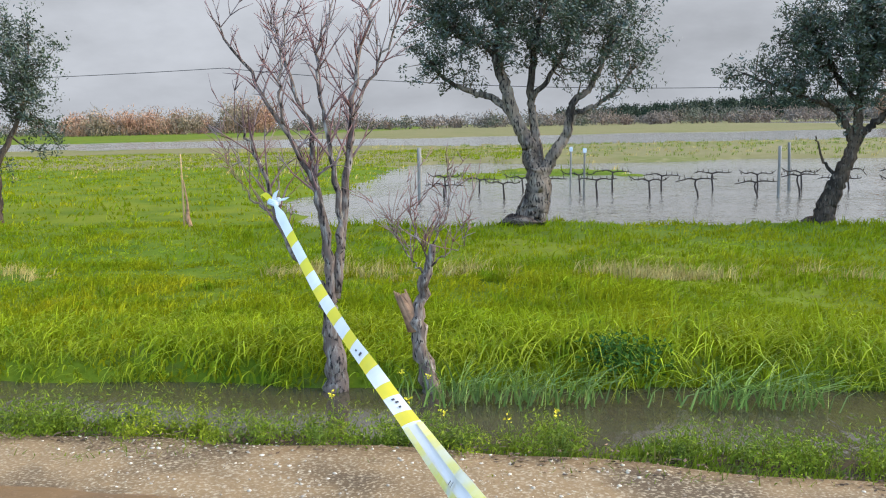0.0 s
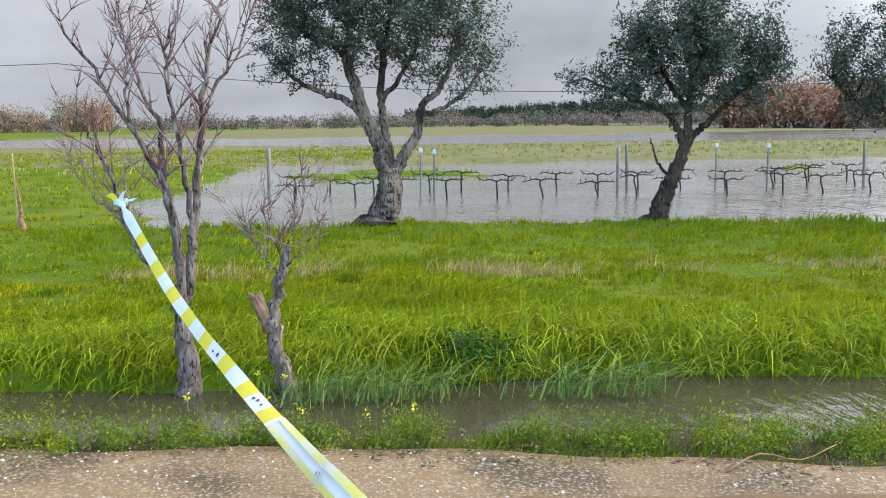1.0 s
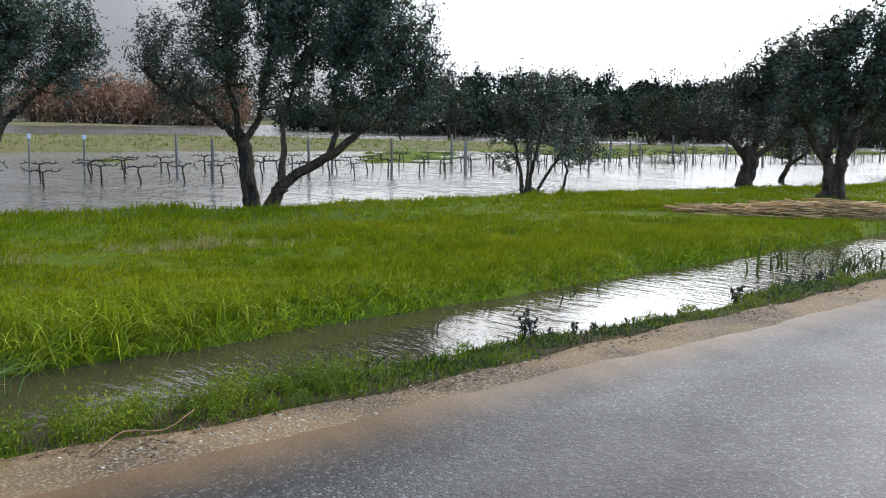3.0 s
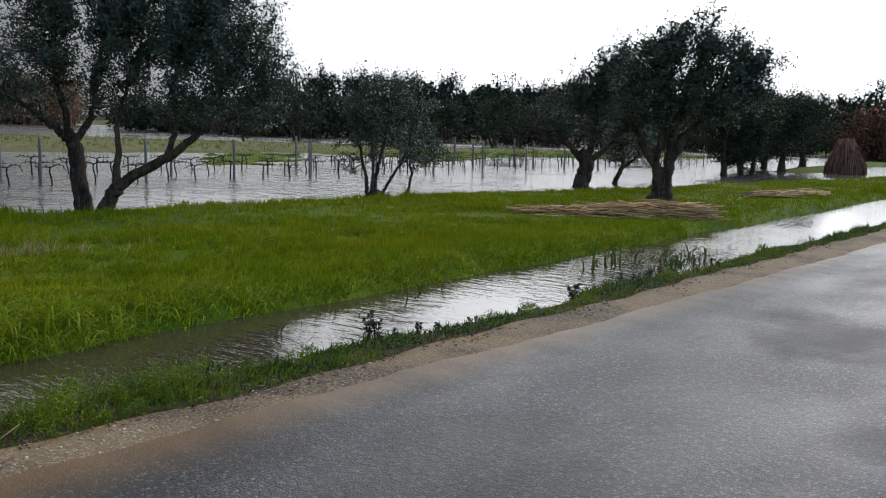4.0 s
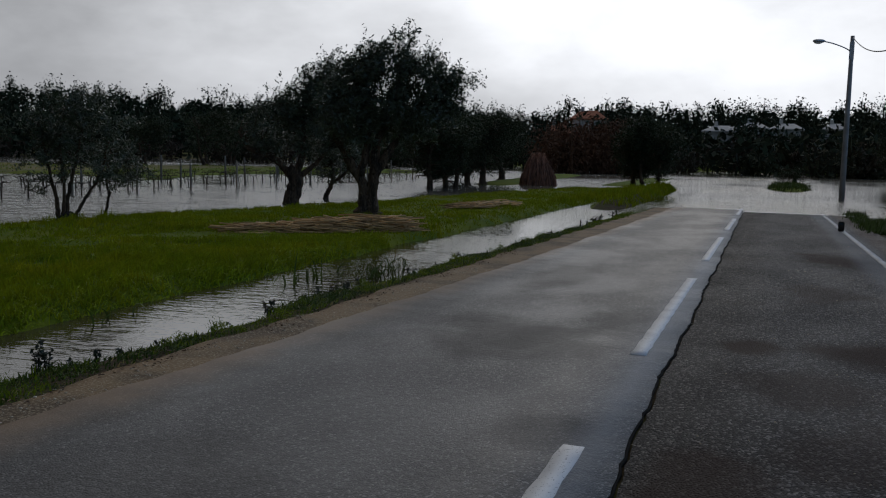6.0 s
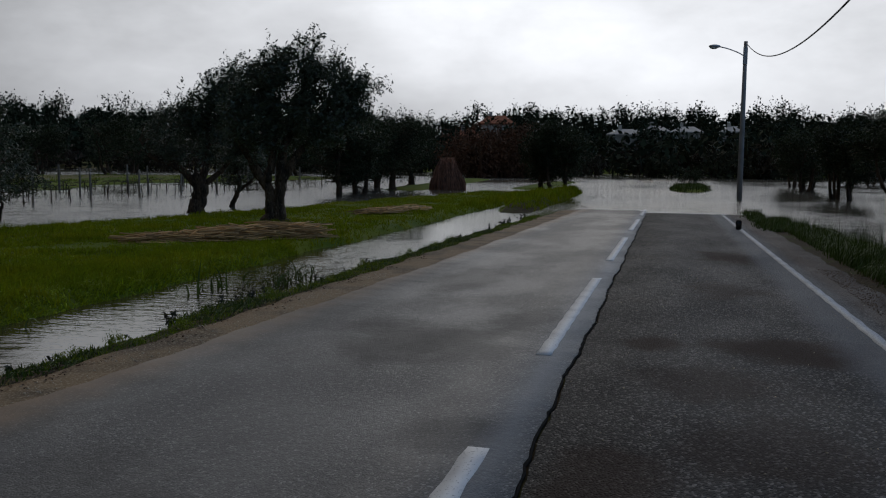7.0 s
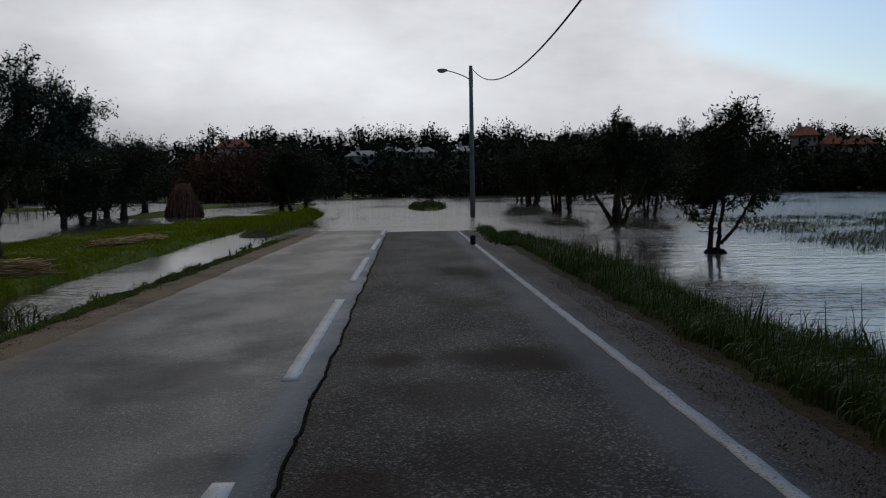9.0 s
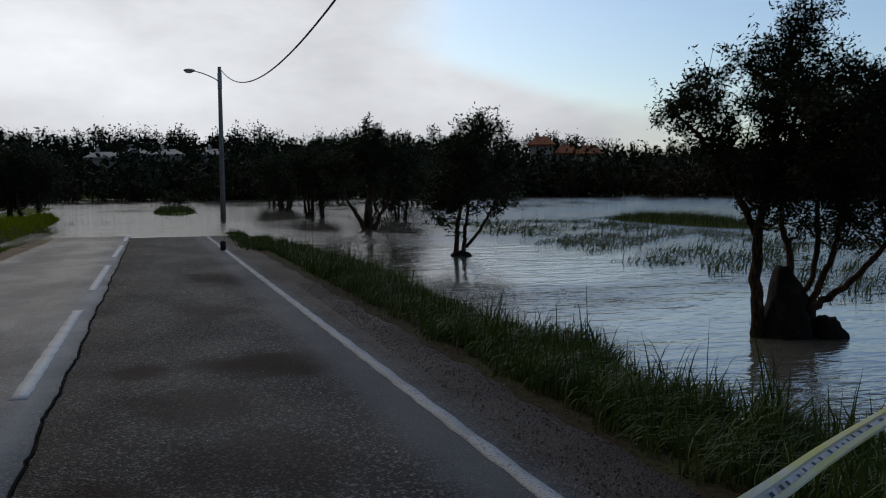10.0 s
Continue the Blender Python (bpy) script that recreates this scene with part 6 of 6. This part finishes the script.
# dark green dock and fallen pale blades at the ditch
c = np.array([0.55, 7.3, -0.1]) + r.standard_normal((1300, 3)) * np.array([0.16, 0.12, 0.07])
vv, qq = leaves(c, 0.04, r, -0.2, 0.45)
M_DOCK = material("dark_dock_leaf", (0.045, 0.10, 0.010), 0.6, 0.08, [(6, (0.05, 0.12, 0.03), 0.45, 0.7)], island=0.4, trans=(0.06, 0.15, 0.03))
stuff("weeds", "dark green leafy dock clump at the ditch edge", M_DOCK, vv, qq, None, "weeds")
p = np.concatenate([np.array([[cx, 6.75]]) + r.standard_normal((70, 2)) * np.array([[0.26, 0.09]]) for cx in (-0.4, 0.1, 1.3, 1.6, -0.6)])
b = np.column_stack([p, np.full(len(p), W + 0.02)])
M_PALEBLADE = material("pale_fallen_blade", (0.19, 0.27, 0.05), 0.5, 0.12, [(4, (0.24, 0.29, 0.08), 0.45, 0.7)], island=0.4)
stuff("grass", "pale fallen grass blades floating on ditch water", M_PALEBLADE, *blades(b, 0.25 + 0.3 * r.random(len(b)), 0.014, 1.0, r, 3, (0.25, -0.35)), "grass")
# yellow flowers
for k in range(8):
    x, y = -1.6 + 3.4 * r.random(), 4.9 + 0.4 * r.random()
    if k < 3:
        x, y = -1.3 + 0.2 * k, 6.75
    z = max(gz(x, y), W) + 0.16 + 0.12 * r.random()
    f = thing("flower", (x, y, z - 0.15), "small yellow flower head on a green stem", "flower", "yellow flowers on the verge")
    m = Mesher()
    m.tube(np.array([(0, 0, -0.05), (0.01, 0, 0.08), (0.0, 0.01, 0.15)]), (0.003, 0.0025, 0.002), 4)
    part_mesh("stem", m.mesh("stem", M_WEED), f)
    vv, qq = leaves(np.array([0, 0, 0.15]) + r.standard_normal((14, 3)) * 0.012, 0.018, r, 0, 0.7)
    part_mesh("petals", fast_mesh("petals", vv, qq, M_FLOWER), f)


# sprigs with dark leaves standing up from the verge
def sprig(x, y, h, label, seed, mat, lean=0.1):
    r = np.random.default_rng(seed)
    t = thing("sprig", (x, y, gz(x, y) - 0.01), label, "plant", "sprigs on the verge")
    m = Mesher()
    cs = []
    for k in range(3):
        tip = np.array([lean * h + 0.2 * h * r.standard_normal(), 0.2 * h * r.standard_normal(), h * (0.7 + 0.4 * r.random())])
        line = bend([(0, 0, -0.03), tip * 0.5 + r.standard_normal(3) * 0.03 * h, tip], 6)
        m.tube(line, np.linspace(0.006, 0.0025, 6), 5)
        for j in range(2, 6):
            cs.append(line[j] + r.standard_normal((5, 3)) * 0.05 * h)
    part_mesh("stem", m.mesh("stem", M_STUMP), t)
    vv, qq = leaves(np.concatenate(cs), 0.13 * h + 0.015, r, 0, 0.55)
    part_mesh("leaves", fast_mesh("leaves", vv, qq, mat), t)
    return t


M_DARKLEAF = material("dark_bramble_leaf", (0.028, 0.04, 0.022), 0.5, 0.4, [(8, (0.06, 0.05, 0.03), 0.45, 0.7)], island=0.4)
rs = np.random.default_rng(9)
more = tuple((3.5 + 30 * rs.random(), 5.1 + 0.2 * rs.random(), 0.1 + 0.14 * rs.random()) for _ in range(34))
for k, (x, y, h) in enumerate(more + ((7.7, 5.35, 0.36), (7.3, 5.3, 0.2), (6.1, 5.2, 0.2), (5.6, 5.25, 0.18), (8.6, 5.25, 0.22), (9.5, 5.2, 0.2), (5.2, 5.1, 0.16), (-2.7, 5.75, 0.5), (-2.45, 5.8, 0.35), (6.7, 5.25, 0.18), (10.8, 5.2, 0.22), (12.4, 5.2, 0.24))):
    sprig(x, y - 0.26, h, "dark-leaved bramble sprig on the verge", 530 + k, M_DARKLEAF)

# fallen twig lying on the shoulder
m = Mesher()
m.tube(bend([(1.55, 4.32, 0.0), (1.75, 4.42, 0.05), (1.95, 4.4, 0.02), (2.2, 4.55, 0.04)], 10), np.linspace(0.006, 0.003, 10), 5, 0.1, r)
tagged(new("twig", m.mesh("twig", M_TORN)), "pale dry twig lying on the gravel shoulder", "twig")

# ---- gravel and leaf litter ----
base = bmesh.new()
bmesh.ops.create_icosphere(base, subdivisions=1, radius=1.0)
bv = np.array([v.co[:] for v in base.verts])
bf = np.array([[v.index for v in f.verts] for f in base.faces])
base.free()


def pebbles(name, label, n, x, y, size, seed, mat, keep=None, flat=0.55):
    r = np.random.default_rng(seed)
    p = field(n, x, y, r)
    if keep is not None:
        p = p[keep(p[:, 0], p[:, 1], r)]
    n = len(p)
    z = road_z(p[:, 0]) + 0.012
    s = size[0] + (size[1] - size[0]) * r.random(n) ** 3
    a = r.random(n) * 6.28
    sc = np.stack([s, s * (0.6 + 0.4 * r.random(n)), s * flat], 1)
    v = bv[None] * sc[:, None] * (1 + 0.18 * r.standard_normal((n, len(bv), 1)))
    ca, sa = np.cos(a)[:, None], np.sin(a)[:, None]
    v = np.stack([v[..., 0] * ca - v[..., 1] * sa, v[..., 0] * sa + v[..., 1] * ca, v[..., 2]], -1) + np.column_stack([p, z])[:, None]
    f = (bf[None] + np.arange(n)[:, None, None] * len(bv)).reshape(-1, 3)
    return tagged(new(name, fast_mesh(name, v.reshape(-1, 3), f, mat)), label, "gravel", kind="stuff")


pebbles("gravel", "pale loose stones on the road shoulder", 19000, (-4, 13), (3.3, 4.85), (0.004, 0.015), 601, M_STONE, lambda x, y, r: (r.random(len(x)) < 0.06 + 0.4 * (y - 3.5) / 1.3 + 0.5 * wobble(x, y, 1.8)) & (y < np.interp(x, [-0.5, 0.6, 1.3, 2.3, 3.5, 5], [4.8, 4.62, 4.5, 4.38, 4.33, 4.32])))
pebbles("gravel", "scattered small stones on wet asphalt", 1500, (2, 24), (-2.8, 3.6), (0.003, 0.009), 602, M_STONE)
p = field(9000, (-4.5, 16), (3.9, 5.0), r)
e = np.interp(p[:, 0], [-0.5, 0.6, 1.3, 2.3, 3.5, 5, 60], [4.78, 4.6, 4.48, 4.36, 4.31, 4.30, 4.32])
p = p[(np.abs(p[:, 1] - e + 0.02) < 0.08 + 0.10 * r.random(len(p)) + 0.22 * wobble(p[:, 0], p[:, 1], 1.9, 3.0))]
c = np.column_stack([p, np.maximum(road_z(p[:, 0]) + 0.02, land(p[:, 0], p[:, 1]) + 0.01)])
vv, qq = leaves(c, 0.035, r, 0, 0.5)
vv[:, 2] = np.repeat(c[:, 2], 4) + 0.35 * (vv[:, 2] - np.repeat(c[:, 2], 4))
stuff("leaf_litter", "dark dead leaf litter between gravel and verge", M_LITTER, vv, qq, None, "leaf litter")

pebbles("gravel", "brown grit on the far shoulder", 9000, (3, 16), (-3.1, -2.3), (0.003, 0.010), 603, M_LITTER)
